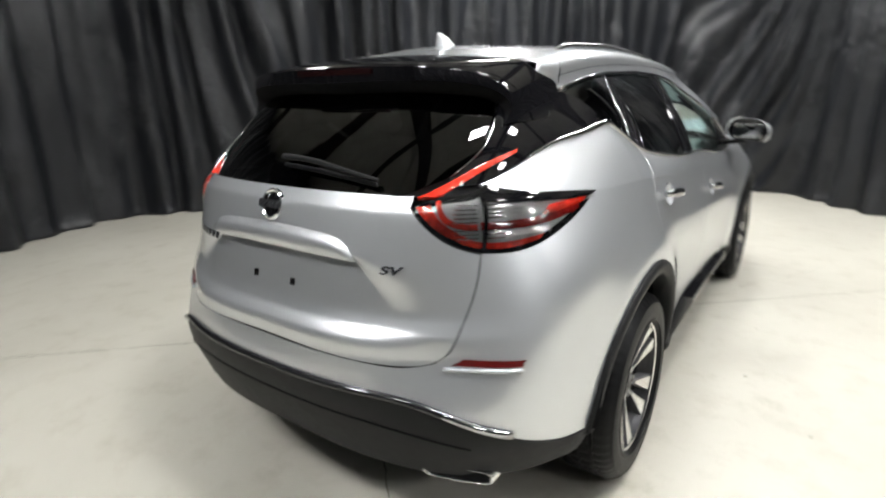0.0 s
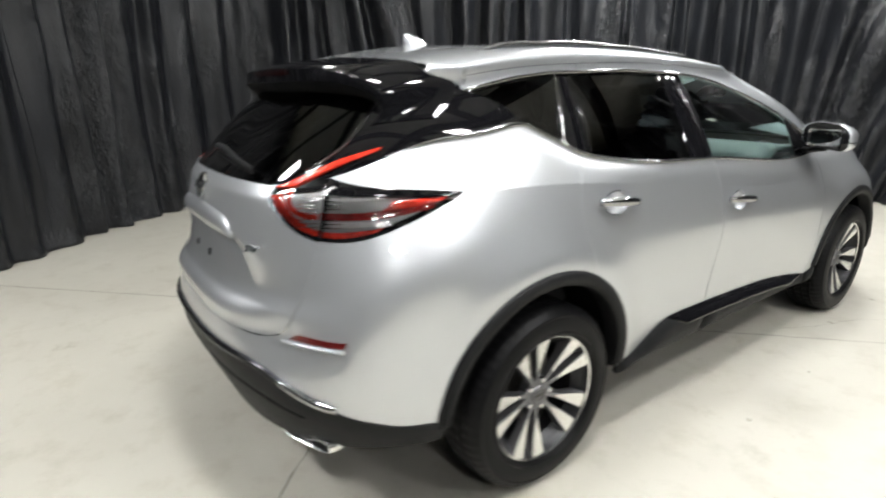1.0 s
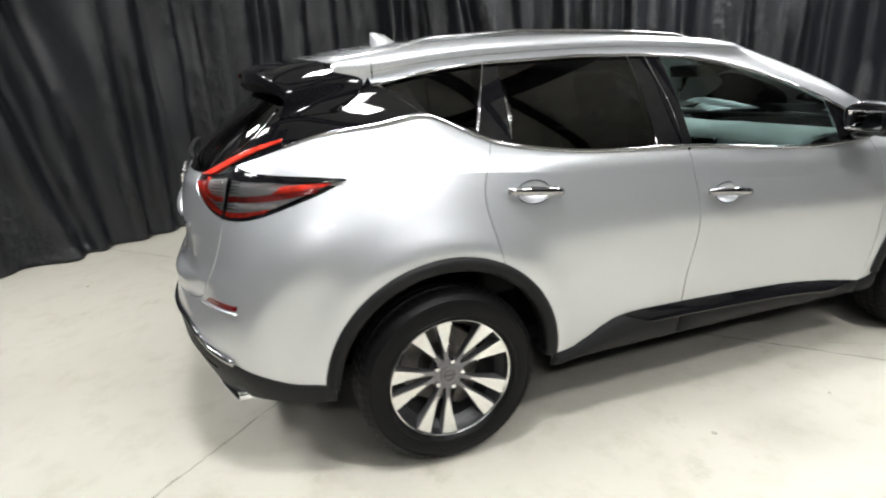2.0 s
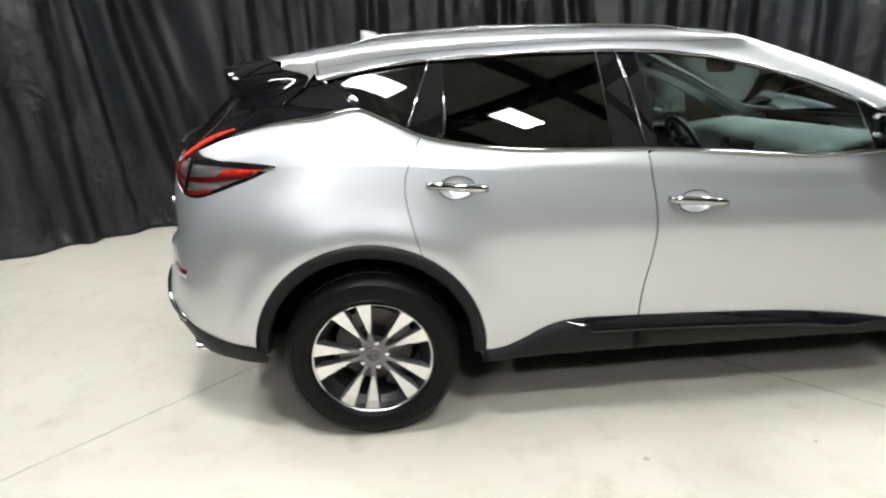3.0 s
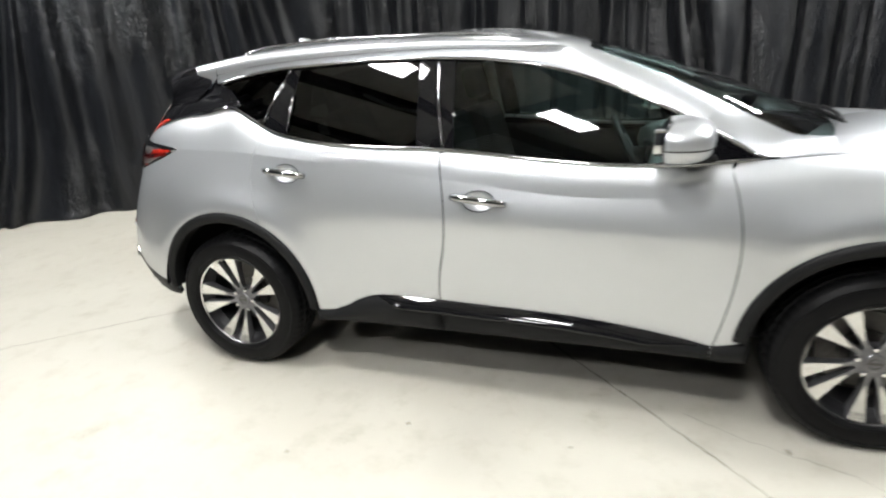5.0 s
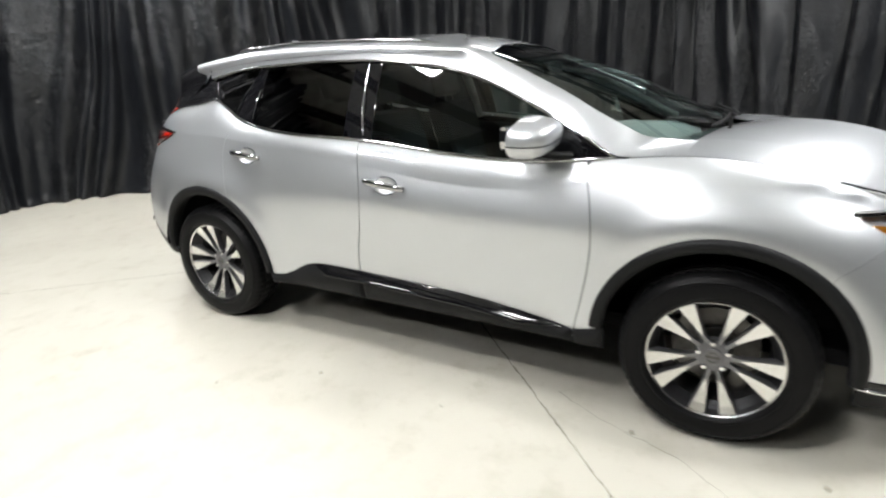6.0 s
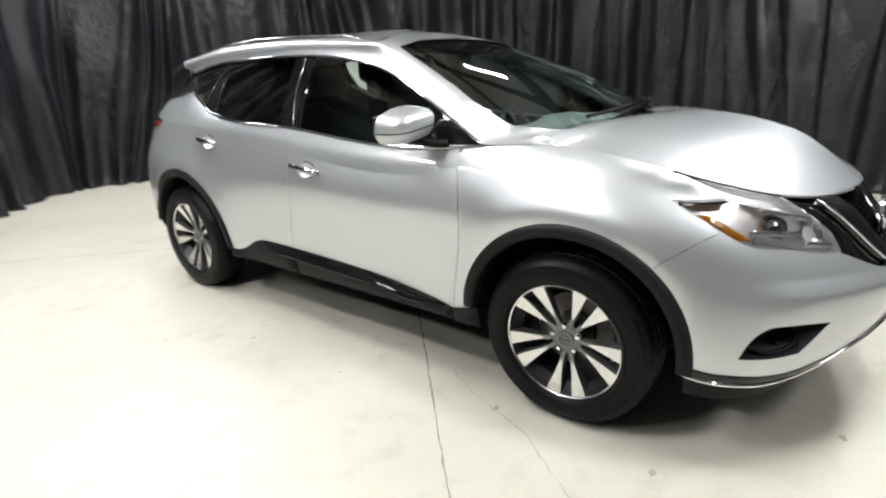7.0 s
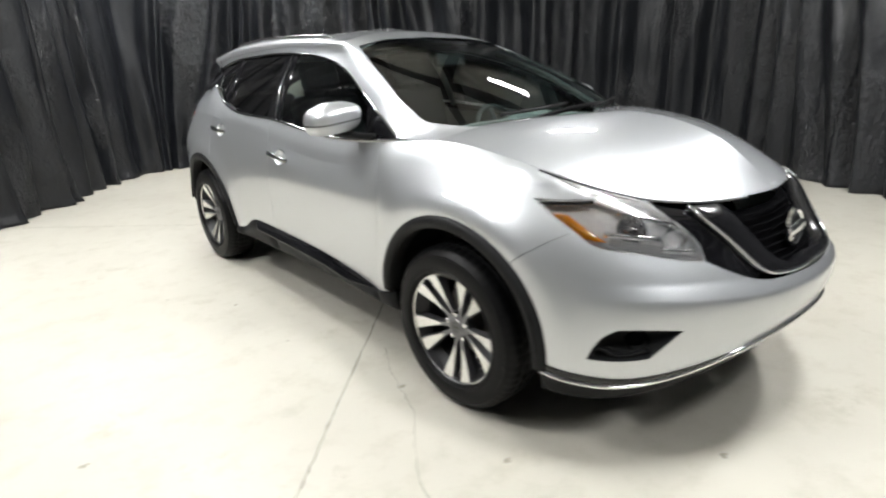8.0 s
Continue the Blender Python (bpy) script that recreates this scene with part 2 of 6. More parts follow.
def tube_mesh(name, pts, radius, mat, n=8, flat=1.0, taper=None, caps=True):
    """A round or flattened rod along a smooth line of points."""
    pts = [Vector(p) for p in pts]
    verts, faces = [], []
    up0 = Vector((0, 0, 1))
    for i, p in enumerate(pts):
        d = (pts[min(i + 1, len(pts) - 1)] - pts[max(i - 1, 0)]).normalized()
        s = d.cross(up0)
        s = s.normalized() if s.length > 1e-4 else Vector((1, 0, 0))
        u = s.cross(d).normalized()
        r = radius * (taper(i / (len(pts) - 1)) if taper else 1)
        for k in range(n):
            a = 2 * math.pi * k / n
            verts.append(p + s * (r * math.cos(a)) + u * (r * flat * math.sin(a)))
    for i in range(len(pts) - 1):
        for k in range(n):
            a, b = i * n + k, i * n + (k + 1) % n
            faces.append((a, b, b + n, a + n))
    if caps:
        faces.append(tuple(reversed(range(n))))
        faces.append(tuple(range((len(pts) - 1) * n, len(pts) * n)))
    return mesh_from(name, verts, faces, mat)


def spline_basis(knots, x):
    """Rows of weights of a natural cubic spline through values at the knots."""
    t = np.asarray(knots, float)
    n = len(t)
    h = np.diff(t)
    A, R = np.eye(n), np.zeros((n, n))
    for i in range(1, n - 1):
        A[i, i - 1 : i + 2] = h[i - 1], 2 * (h[i - 1] + h[i]), h[i]
        R[i, i - 1 : i + 2] = 6 / h[i - 1], -6 / h[i - 1] - 6 / h[i], 6 / h[i]
    M = np.linalg.solve(A, R)
    x = np.clip(np.asarray(x, float), t[0], t[-1])
    k = np.clip(np.searchsorted(t, x) - 1, 0, n - 2)
    a, b, hh = t[k + 1] - x, x - t[k], h[k]
    E = np.eye(n)
    return ((a**3 / (6 * hh) - a * hh / 6)[:, None] * M[k] + (b**3 / (6 * hh) - b * hh / 6)[:, None] * M[k + 1]
            + (a / hh)[:, None] * E[k] + (b / hh)[:, None] * E[k + 1])


def smooth_line(pts, step=0.02):
    """Points along a smooth curve through pts."""
    p = np.asarray(pts, float)
    if len(p) == 2:
        n = max(2, int(np.linalg.norm(p[1] - p[0]) / step) + 1)
        return p[0] + (p[1] - p[0]) * np.linspace(0, 1, n)[:, None]
    t = np.r_[0, np.cumsum(np.linalg.norm(np.diff(p, axis=0), axis=1))]
    x = np.linspace(0, t[-1], max(3, int(t[-1] / step) + 1))
    return spline_basis(t, x) @ p


class Sheet:
    """A smooth skin through rings that run from the rear centre round the right side to the front centre.
    A place on it is (way, height): metres along the reference ring, negative on the left side, and z."""

    def __init__(self, rings, ref, crease=None, fade=None, flares=(), ledges=()):
        self.flares, self.ledges = flares, ledges
        self.R = np.array(rings, float)
        d = np.linalg.norm(np.diff(self.R[ref][:, :2], axis=0), axis=1)
        self.t = np.r_[0, np.cumsum(d)]
        self.end = self.t[-1]
        flip = np.array((-1, 1, 1.0))
        k = 3
        self.ext = np.concatenate([self.R[:, k:0:-1] * flip, self.R, self.R[:, -2 : -2 - k : -1] * flip], axis=1)
        self.te = np.r_[-self.t[k:0:-1], self.t, 2 * self.end - self.t[-2 : -2 - k : -1]]
        n = len(rings)
        vs = np.linspace(0, n - 1, 80 * (n - 1) + 1)
        if crease is None:
            self.W = spline_basis(np.arange(n), vs)
        else:
            self.W = np.zeros((len(vs), n))
            lo = vs <= crease
            self.W[lo, : crease + 1] = spline_basis(np.arange(crease + 1), vs[lo])
            self.W[~lo, crease:] = spline_basis(np.arange(crease, n), vs[~lo])
        self.vs = vs
        self.soft = spline_basis(np.arange(n), vs)
        self.crease, self.fade = crease, fade

    def sharp(self, L):
        """How far the crease shows at a way: 0 to 1."""
        if self.crease is None:
            return np.zeros(len(L))
        w = np.where(L > self.end, 2 * self.end - L, np.abs(L))
        return np.interp(w, self.fade[0], self.fade[1])

    def columns(self, L):
        L = np.atleast_1d(np.asarray(L, float))
        side = np.where((L < 0) | (L > self.end), -1.0, 1.0)
        way = np.where(L > self.end, 2 * self.end - L, np.abs(L))
        B = spline_basis(self.te, way)
        C = np.einsum("nk,rkc->nrc", B, self.ext)
        C[:, :, 0] *= side[:, None]
        return C

    def raw(self, L, f):
        """At the share f (0 to 1) of the way from the lowest to the top ring."""
        C = self.columns(L)
        x = np.clip(np.atleast_1d(f), 0, 1) * (len(self.vs) - 1)
        i = np.clip(x.astype(int), 0, len(self.vs) - 2)
        w = self.W[i] + (self.W[i + 1] - self.W[i]) * (x - i)[:, None]
        if self.crease is not None:
            k = self.sharp(np.broadcast_to(np.atleast_1d(np.asarray(L, float)), x.shape))[:, None]
            w = k * w + (1 - k) * (self.soft[i] + (self.soft[i + 1] - self.soft[i]) * (x - i)[:, None])
        p = np.einsum("nr,nrc->nc", w, C)
        for ay, az, r0, wide, amount in self.flares:
            # the flank swells in an arch round each wheel opening
            r = np.hypot(p[:, 1] - ay, p[:, 2] - az)
            k = np.clip((np.abs(p[:, 0]) - .62) / .16, 0, 1)
            p[:, 0] += np.sign(p[:, 0]) * amount * k * k * (3 - 2 * k) * np.exp(-(((r - r0) / wide) ** 2))
        for y0, y1, z0, lo, hi, amount in self.ledges:
            # crisp ledges round the nose and across the tailgate
            k = np.clip((p[:, 1] - y0) / (y1 - y0), 0, 1)
            g = np.where(p[:, 2] < z0, (p[:, 2] - lo) / (z0 - lo), (hi - p[:, 2]) / (hi - z0))
            p[:, 1] += amount * k * k * (3 - 2 * k) * np.clip(g, 0, 1)
        return p

    def share(self, L, z):
        C = self.columns(L)
        Z = C[:, :, 2] @ self.W.T
        if self.crease is not None:
            k = self.sharp(np.atleast_1d(np.asarray(L, float)))[:, None]
            Z = k * Z + (1 - k) * (C[:, :, 2] @ self.soft.T)
        Z = np.maximum.accumulate(Z + np.arange(Z.shape[1]) * 1e-9, axis=1)
        grid = np.linspace(0, 1, Z.shape[1])
        return np.array([np.interp(zz, row, grid) for zz, row in zip(np.atleast_1d(z), Z)])

    def normal(self, L, f):
        L, f = np.atleast_1d(np.asarray(L, float)), np.clip(np.atleast_1d(f), 0.002, 0.998)
        e = 0.004
        du = self.raw(L + e, f) - self.raw(L - e, f)
        dv = self.raw(L, f + 0.0015) - self.raw(L, f - 0.0015)
        nn = np.cross(du, dv)
        return nn / np.maximum(np.linalg.norm(nn, axis=1), 1e-12)[:, None]

    def at(self, L, z, off=0.0):
        f = self.share(L, z)
        p, n = self.raw(L, f), self.normal(L, f)
        return p + n * off, n

    def way(self, axis, value, z, lo, hi):
        """The way at which x (0) or y (1) takes a value at height z, between two ways."""
        L = np.linspace(lo, hi, 160)
        p = self.raw(L, self.share(L, np.full(160, z)))[:, axis]
        o = np.argsort(p)
        return float(np.interp(value, p[o], L[o]))


def inside_poly(pts, poly):
    x, y = pts[:, 0], pts[:, 1]
    ins = np.zeros(len(pts), bool)
    a, b = poly, np.roll(poly, -1, axis=0)
    for (x0, y0), (x1, y1) in zip(a, b):
        c = (y0 > y) != (y1 > y)
        if c.any():
            ins[c] ^= x[c] < (x1 - x0) * (y[c] - y0) / (y1 - y0) + x0
    return ins


def outline(segs, step=0.02):
    """A closed outline from smooth segments that meet at corners."""
    out = []
    for s in segs:
        out += list(smooth_line(s, step))[:-1]
    p = np.array(out)
    area = 0.5 * np.sum(p[:, 0] * np.roll(p[:, 1], -1) - p[:, 1] * np.roll(p[:, 0], -1))
    return p if area > 0 else p[::-1]


def inset(poly, d):
    e = np.roll(poly, -1, axis=0) - np.roll(poly, 1, axis=0)
    n = np.stack([-e[:, 1], e[:, 0]], 1)
    return poly + d * n / np.maximum(np.linalg.norm(n, axis=1), 1e-9)[:, None]


def skin(name, sheet, poly, mat, off=0.0, thick=0.012, grid=0.03, gap=0.002, dome=0.0, holes=(), soft=0.03):
    """A panel of a sheet inside an outline in (way, height), with its own thickness and turned-in edge."""
    poly = inset(poly, gap) if gap else poly
    lo, hi = poly.min(0), poly.max(0)
    gx, gz = np.meshgrid(np.arange(lo[0] + grid / 2, hi[0], grid), np.arange(lo[1] + grid / 2, hi[1], grid))
    q = np.stack([gx.ravel(), gz.ravel()], 1)
    if len(q):
        q = q[inside_poly(q, poly)]
        dist = np.min(np.linalg.norm(q[:, None] - poly[None], axis=2), axis=1) if len(q) else np.zeros(0)
        q = q[dist > grid * 0.35]
    if sheet.crease is not None and not dome:
        # two close rows of points keep the crease crisp
        wl = np.arange(lo[0], hi[0], 0.012)
        zc = sheet.columns(wl)[:, sheet.crease, 2]
        near = np.array([sheet.sharp(wl) > 0.05]).ravel()
        rows = np.concatenate([np.stack([wl, zc + e], 1)[near] for e in (-0.0035, 0.0035)])
        if len(rows):
            rows = rows[inside_poly(rows, poly)]
            if len(rows):
                rows = rows[np.min(np.linalg.norm(rows[:, None] - poly[None], axis=2), axis=1) > 0.006]
        if len(rows):
            if len(q):
                q = q[np.min(np.linalg.norm(q[:, None] - rows[None], axis=2), axis=1) > 0.008]
            q = np.concatenate([q, rows])
    loops = [poly] + [inset(h, -gap) if gap else h for h in holes]
    for h in loops[1:]:
        if len(q):
            q = q[~inside_poly(q, h)]
            q = q[np.min(np.linalg.norm(q[:, None] - h[None], axis=2), axis=1) > grid * 0.35]
    rims = np.concatenate(loops)
    edges, base = [], 0
    for h in loops:
        edges += [(base + i, base + (i + 1) % len(h)) for i in range(len(h))]
        base += len(h)
    allp = np.concatenate([rims, q]) if len(q) else rims
    vs, es, fs, _, _, _ = delaunay_2d_cdt([Vector(p) for p in allp], edges, [], 1, 1e-6)
    P2 = np.array([v[:] for v in vs])
    tri = [tuple(f) for f in fs]
    pos, nor = sheet.at(P2[:, 0], P2[:, 1])
    if dome:
        d = np.min(np.linalg.norm(P2[:, None] - poly[None], axis=2), axis=1)
        pos = pos + nor * (off + dome * (1 - np.exp(-d / soft)))[:, None]
    else:
        pos = pos + nor * off
    ccw = []
    for f in tri:
        a, b, c = (P2[i] for i in f)
        mid = ((a + b + c) / 3)[None]
        if any(inside_poly(mid, h)[0] for h in loops[1:]):
            continue
        s = (b[0] - a[0]) * (c[1] - a[1]) - (b[1] - a[1]) * (c[0] - a[0])
        if abs(s) > 1e-12:
            ccw.append(f if s > 0 else (f[0], f[2], f[1]))
    if dome:
        nor = np.zeros_like(pos)
        for f in ccw:
            fn = np.cross(pos[f[1]] - pos[f[0]], pos[f[2]] - pos[f[0]])
            for i in f:
                nor[i] += fn
        nor /= np.maximum(np.linalg.norm(nor, axis=1), 1e-12)[:, None]
    V, N, F = [pos], [nor], list(ccw)
    k = len(pos)
    for which, h in enumerate(loops):
        n = len(h)
        bp, bn = sheet.at(h[:, 0], h[:, 1], off)
        pin = inset(h, 0.003 if which == 0 else -0.003)
        ip, _ = sheet.at(pin[:, 0], pin[:, 1], off - thick)
        out = np.cross(np.roll(bp, -1, axis=0) - np.roll(bp, 1, axis=0), bn) * (1 if which == 0 else -1)
        out /= np.maximum(np.linalg.norm(out, axis=1), 1e-9)[:, None]
        V += [bp, ip]
        N += [out * 0.8 + bn * 0.6, out]
        for i in range(n):
            j = (i + 1) % n
            q4 = (k + i, k + n + i, k + n + j, k + j)
            F.append(q4 if which == 0 else q4[::-1])
        k += 2 * n
    return mesh_from(name, np.concatenate(V), F, mat, np.concatenate(N))


def grid_mesh(name, sheet, L, fs, mat, off=0.0, keep=None):
    """A plain grid of a sheet between shares of height."""
    LL, FF = np.meshgrid(L, fs, indexing="ij")
    p, n = sheet.raw(LL.ravel(), FF.ravel()), sheet.normal(LL.ravel(), FF.ravel())
    p = p + n * off
    nv = len(fs)
    F = []
    for i in range(len(L) - 1):
        for j in range(nv - 1):
            q = (i * nv + j, (i + 1) * nv + j, (i + 1) * nv + j + 1, i * nv + j + 1)
            if keep is None or keep(p[list(q)].mean(0)):
                F.append(q)
    return mesh_from(name, p, F, mat, n)

# ---- the hall: floor, drapes, ceiling, lamps ----
def build_floor():
    """One concrete sheet with saw-cut joints as narrow sunken strips."""
    bm = bmesh.new()
    n, s = 40, 15.0
    for i in range(n + 1):
        for j in range(n + 1):
            bm.verts.new((-s + 2 * s * i / n, 1.2 - s + 2 * s * j / n, 0.0))
    bm.verts.ensure_lookup_table()
    for i in range(n):
        for j in range(n):
            a = i * (n + 1) + j
            bm.faces.new([bm.verts[k] for k in (a, a + n + 1, a + n + 2, a + 1)])
    floor = put("floor", bm_mesh("floor", bm, CONCRETE))
    tagged(floor, "pale beige sealed concrete floor with scuffs", "floor", kind="structure")
    return floor


def floor_strip(name, line, width, label, seed, wander=0.004):
    """A thin ragged dirt line lying on the floor along a plan line."""
    rng = random.Random(seed)
    p = smooth_line(line, 0.03)
    verts, faces = [], []
    for i, q in enumerate(p):
        d = p[min(i + 1, len(p) - 1)] - p[max(i - 1, 0)]
        d = d / np.linalg.norm(d)
        nrm = np.array((-d[1], d[0]))
        c = q + nrm * rng.uniform(-wander, wander)
        w = width * rng.uniform(0.35, 1.25) / 2
        for k in (-1, 1):
            v = c + nrm * w * k
            verts.append((v[0], v[1], 0.0025))
    for i in range(len(p) - 1):
        faces.append((2 * i, 2 * i + 1, 2 * i + 3, 2 * i + 2))
    ob = put(name, mesh_from(name, verts, faces, JOINT))
    return tagged(ob, label, "floor joint", kind="structure")


floor = build_floor()
floor_strip("floor_joint", [(-5.2, -3.87), (-2.4, -1.10), (0.62, 1.83), (1.7, 2.86), (4.5, 5.6)], 0.009, "narrow dirty saw-cut joint in the concrete floor", 3)
floor_strip("floor_joint", [(-3.5, 3.04), (0.37, -0.83), (0.94, -1.41), (3.2, -3.7)], 0.007, "narrow dirty saw-cut joint in the concrete floor", 4)
floor_strip("floor_crack", [(0.84, 2.20), (0.93, 2.36), (1.02, 2.58), (1.10, 2.78), (1.22, 2.93), (1.36, 3.18), (1.5, 3.5)], 0.0028, "hairline crack in the concrete floor", 5, 0.006)


def floor_mark(x, y, r, seed):
    """A small flat stain or chip on the concrete."""
    rng = random.Random(seed)
    bm = bmesh.new()
    n = 14
    c = bm.verts.new((x, y, 0.003))
    ring = [bm.verts.new((x + r * rng.uniform(0.5, 1.3) * math.cos(2 * math.pi * k / n), y + r * rng.uniform(0.3, 1.0) * math.sin(2 * math.pi * k / n), 0.0028)) for k in range(n)]
    for k in range(n):
        bm.faces.new((c, ring[k], ring[(k + 1) % n]))
    ob = put("floor_stain", bm_mesh("floor_stain", bm, STAIN))
    return tagged(ob, "small dark stain on the concrete floor", "stain", "stains on the floor", "structure")


for k, (x, y, r) in enumerate([(1.02, 3.24, 0.018), (0.42, 3.78, 0.022), (2.22, 2.12, 0.02), (1.0, 2.56, 0.02), (1.2, 1.05, 0.016), (1.5, 0.62, 0.012), (0.2, 4.3, 0.02), (1.75, 2.95, 0.012), (1.18, 1.75, 0.012), (-2.2, -2.0, 0.02)]):
    floor_mark(x, y, r, k)

DRAPE_LINE = [(2.45, -2.35), (1.95, -2.85), (1.15, -4.0), (0.65, -4.6), (-0.4, -4.95), (-1.1, -4.5), (-1.95, -3.75), (-2.8, -2.9), (-3.45, -2.05),
              (-4.1, -1.4), (-4.85, -0.7), (-5.35, 0.0), (-5.8, 1.1), (-5.35, 2.0), (-4.9, 2.6), (-4.45, 3.4), (-3.9, 4.6), (-3.0, 5.9), (-1.6, 6.95), (-0.2, 7.25),
              (0.64, 7.3), (1.4, 6.85), (2.1, 6.05), (3.3, 6.5), (5.2, 6.4), (6.9, 4.6), (7.4, 1.2), (6.8, -1.8), (5.0, -3.4), (3.2, -3.1), (2.42, -2.4)]
DRAPE_TOP = 4.3


def build_drapes():
    """Heavy cloth hung from above in upright folds, in lengths that overlap at their edges."""
    line = smooth_line(DRAPE_LINE, 0.014)
    arc = np.r_[0, np.cumsum(np.linalg.norm(np.diff(line, axis=0), axis=1))]
    d = np.gradient(line, axis=0)
    d /= np.linalg.norm(d, axis=1)[:, None]
    nrm = np.stack([d[:, 1], -d[:, 0]], 1)      # towards the middle of the hall
    rng = np.random.RandomState(11)
    cuts = [0.0]
    while cuts[-1] < arc[-1] + 1:
        cuts.append(cuts[-1] + (rng.uniform(0.07, 0.13) if rng.uniform() < 0.3 else rng.uniform(0.14, 0.30)))
    cuts = np.array(cuts)
    crest = np.where(np.arange(len(cuts)) % 2, 1.0, -1.0) * rng.uniform(0.05, 0.15, len(cuts)) + rng.uniform(-0.03, 0.03, len(cuts))
    lean = np.cumsum(rng.uniform(-0.05, 0.05, len(cuts)))
    lean = lean - np.convolve(lean, np.ones(9) / 9, "same")
    wob = rng.uniform(0, 6.28, (len(cuts), 3))
    gather = rng.uniform(0.45, 1.0, len(cuts))
    zs = np.r_[np.linspace(0.0, 0.12, 4), np.linspace(0.22, DRAPE_TOP, 46)]
    # where the cloth is dragged sideways, so that its folds run aslant: arc, reach, metres along for each metre up
    drags = [(float(arc[np.argmin(np.hypot(line[:, 0] - x, line[:, 1] - y))]), reach, k) for x, y, reach, k in ((0.35, 7.28, 0.9, 0.55), (-4.9, 2.6, 0.6, -0.25), (-0.9, -4.6, 0.7, 0.3), (-3.2, -2.3, 0.6, -0.2))]

    def folds(s, z):
        """How far the cloth stands out at the arc s and height z: broad slanting faces between soft crests."""
        k = z / DRAPE_TOP
        e = s.copy()
        for s0, reach, along in drags:
            e = e - along * (z - 1.0) * np.exp(-(((s - s0) / reach) ** 2))
        c = cuts + lean * (1 - k) + 0.022 * np.sin(1.3 * z + wob[:, 0]) + 0.008 * np.sin(3.7 * z + wob[:, 1])
        c = np.maximum.accumulate(c + np.arange(len(c)) * 1e-6)
        h = crest * (1 - (1 - gather) * (0.5 + 0.5 * np.sin(1.1 * z + wob[:, 2])))
        i = np.clip(np.searchsorted(c, e) - 1, 0, len(c) - 2)
        u = np.clip((e - c[i]) / np.maximum(c[i + 1] - c[i], 0.03), 0, 1)
        u = u - 0.72 * np.sin(2 * math.pi * u) / (2 * math.pi)
        face = h[i] + (h[i + 1] - h[i]) * u
        # slanting pulls across the folds, here and there
        pull = np.clip(np.sin(0.9 * s + 0.7) * np.sin(1.1 * z + 0.6 * s + 0.4), 0, 1) * 0.03 * np.sin(5.2 * (s + 0.5 * z * np.sign(np.sin(0.45 * s))))
        return pull + (0.75 + 0.25 * k) * face + 0.010 * np.sin(2.2 * z + 3 * s + wob[i, 0])

    edges = [0]
    while edges[-1] < len(line) - 1:
        edges.append(min(len(line) - 1, edges[-1] + int(rng.uniform(1.9, 2.7) / 0.014)))
    for a, b in zip(edges[:-1], edges[1:]):
        lo, hi = a, min(len(line) - 1, b + 5)
        inward = 0.012 * ((edges.index(a)) % 2)
        idx = np.arange(lo, hi + 1)
        verts = []
        for z in zs:
            off = folds(arc[idx], z) + inward
            if z < 0.13:
                off = off + 0.05 * (0.12 - z) / 0.12 * (1 + np.sin(5 * arc[idx])) / 2      # the hem breaks on the floor
            p = line[idx] + nrm[idx] * off[:, None]
            zz = np.full(len(idx), max(z, 0.004))
            verts.append(np.column_stack([p, zz]))
        V = np.concatenate(verts)
        m = len(idx)
        F = [(i * m + j, i * m + j + 1, (i + 1) * m + j + 1, (i + 1) * m + j) for i in range(len(zs) - 1) for j in range(m - 1)]
        ob = put("curtain", mesh_from("curtain", V, F, DRAPE))
        mod = ob.modifiers.new("cloth thickness", "SOLIDIFY")
        mod.thickness, mod.offset = 0.004, 0
        tagged(ob, "black satin-like drape hanging in deep upright folds to the floor", "curtain", "drapes round the hall")


build_drapes()


def build_shell():
    """Plain walls and a beamed roof deck that close the hall behind and above the drapes."""
    s, h, c = 9.0, CEILING, (0.2, 1.2)
    for name, lo, hi in (("wall_north", (-s, s, 0), (s, s + 0.2, h)), ("wall_south", (-s, -s - 0.2, 0), (s, -s, h)), ("wall_east", (s, -s, 0), (s + 0.2, s, h)), ("wall_west", (-s - 0.2, -s, 0), (-s, s, h))):
        bm = bmesh.new()
        box_bm(bm, (lo[0] + c[0], lo[1] + c[1], lo[2]), (hi[0] + c[0], hi[1] + c[1], hi[2]))
        tagged(put(name, bm_mesh(name, bm, BEAM)), "plain dark wall behind the drapes", "wall", kind="structure")
    bm = bmesh.new()
    box_bm(bm, (-s + c[0], -s + c[1], h), (s + c[0], s + c[1], h + 0.15))
    tagged(put("ceiling", bm_mesh("ceiling", bm, CEILPAINT)), "pale roof deck of a hall", "ceiling", kind="structure")
    for k in range(6):
        bm = bmesh.new()
        v = -5.6 + 2.3 * k
        box_bm(bm, (-0.11, -8.0, h - 0.32), (0.11, 8.0, h - 0.004), pose(c[0] + v * .7071, c[1] - v * .7071, 0, 0, 0, -45), 0.012)
        tagged(put("ceiling_beam", bm_mesh("ceiling_beam", bm, BEAM)), "dark steel beam under the roof deck", "beam", "roof beams", "structure")
    for v in (-7.6, -1.5, 4.6):
        # deeper rafters across them
        bm = bmesh.new()
        box_bm(bm, (-0.15, -8.0, h - 0.42), (0.15, 8.0, h - 0.006), pose(v / 2 - .5, v / 2 + .5, 0, 0, 0, 45), 0.012)
        tagged(put("ceiling_beam", bm_mesh("ceiling_beam", bm, BEAM)), "deep dark steel rafter under the roof deck", "beam", "roof beams", "structure")


build_shell()


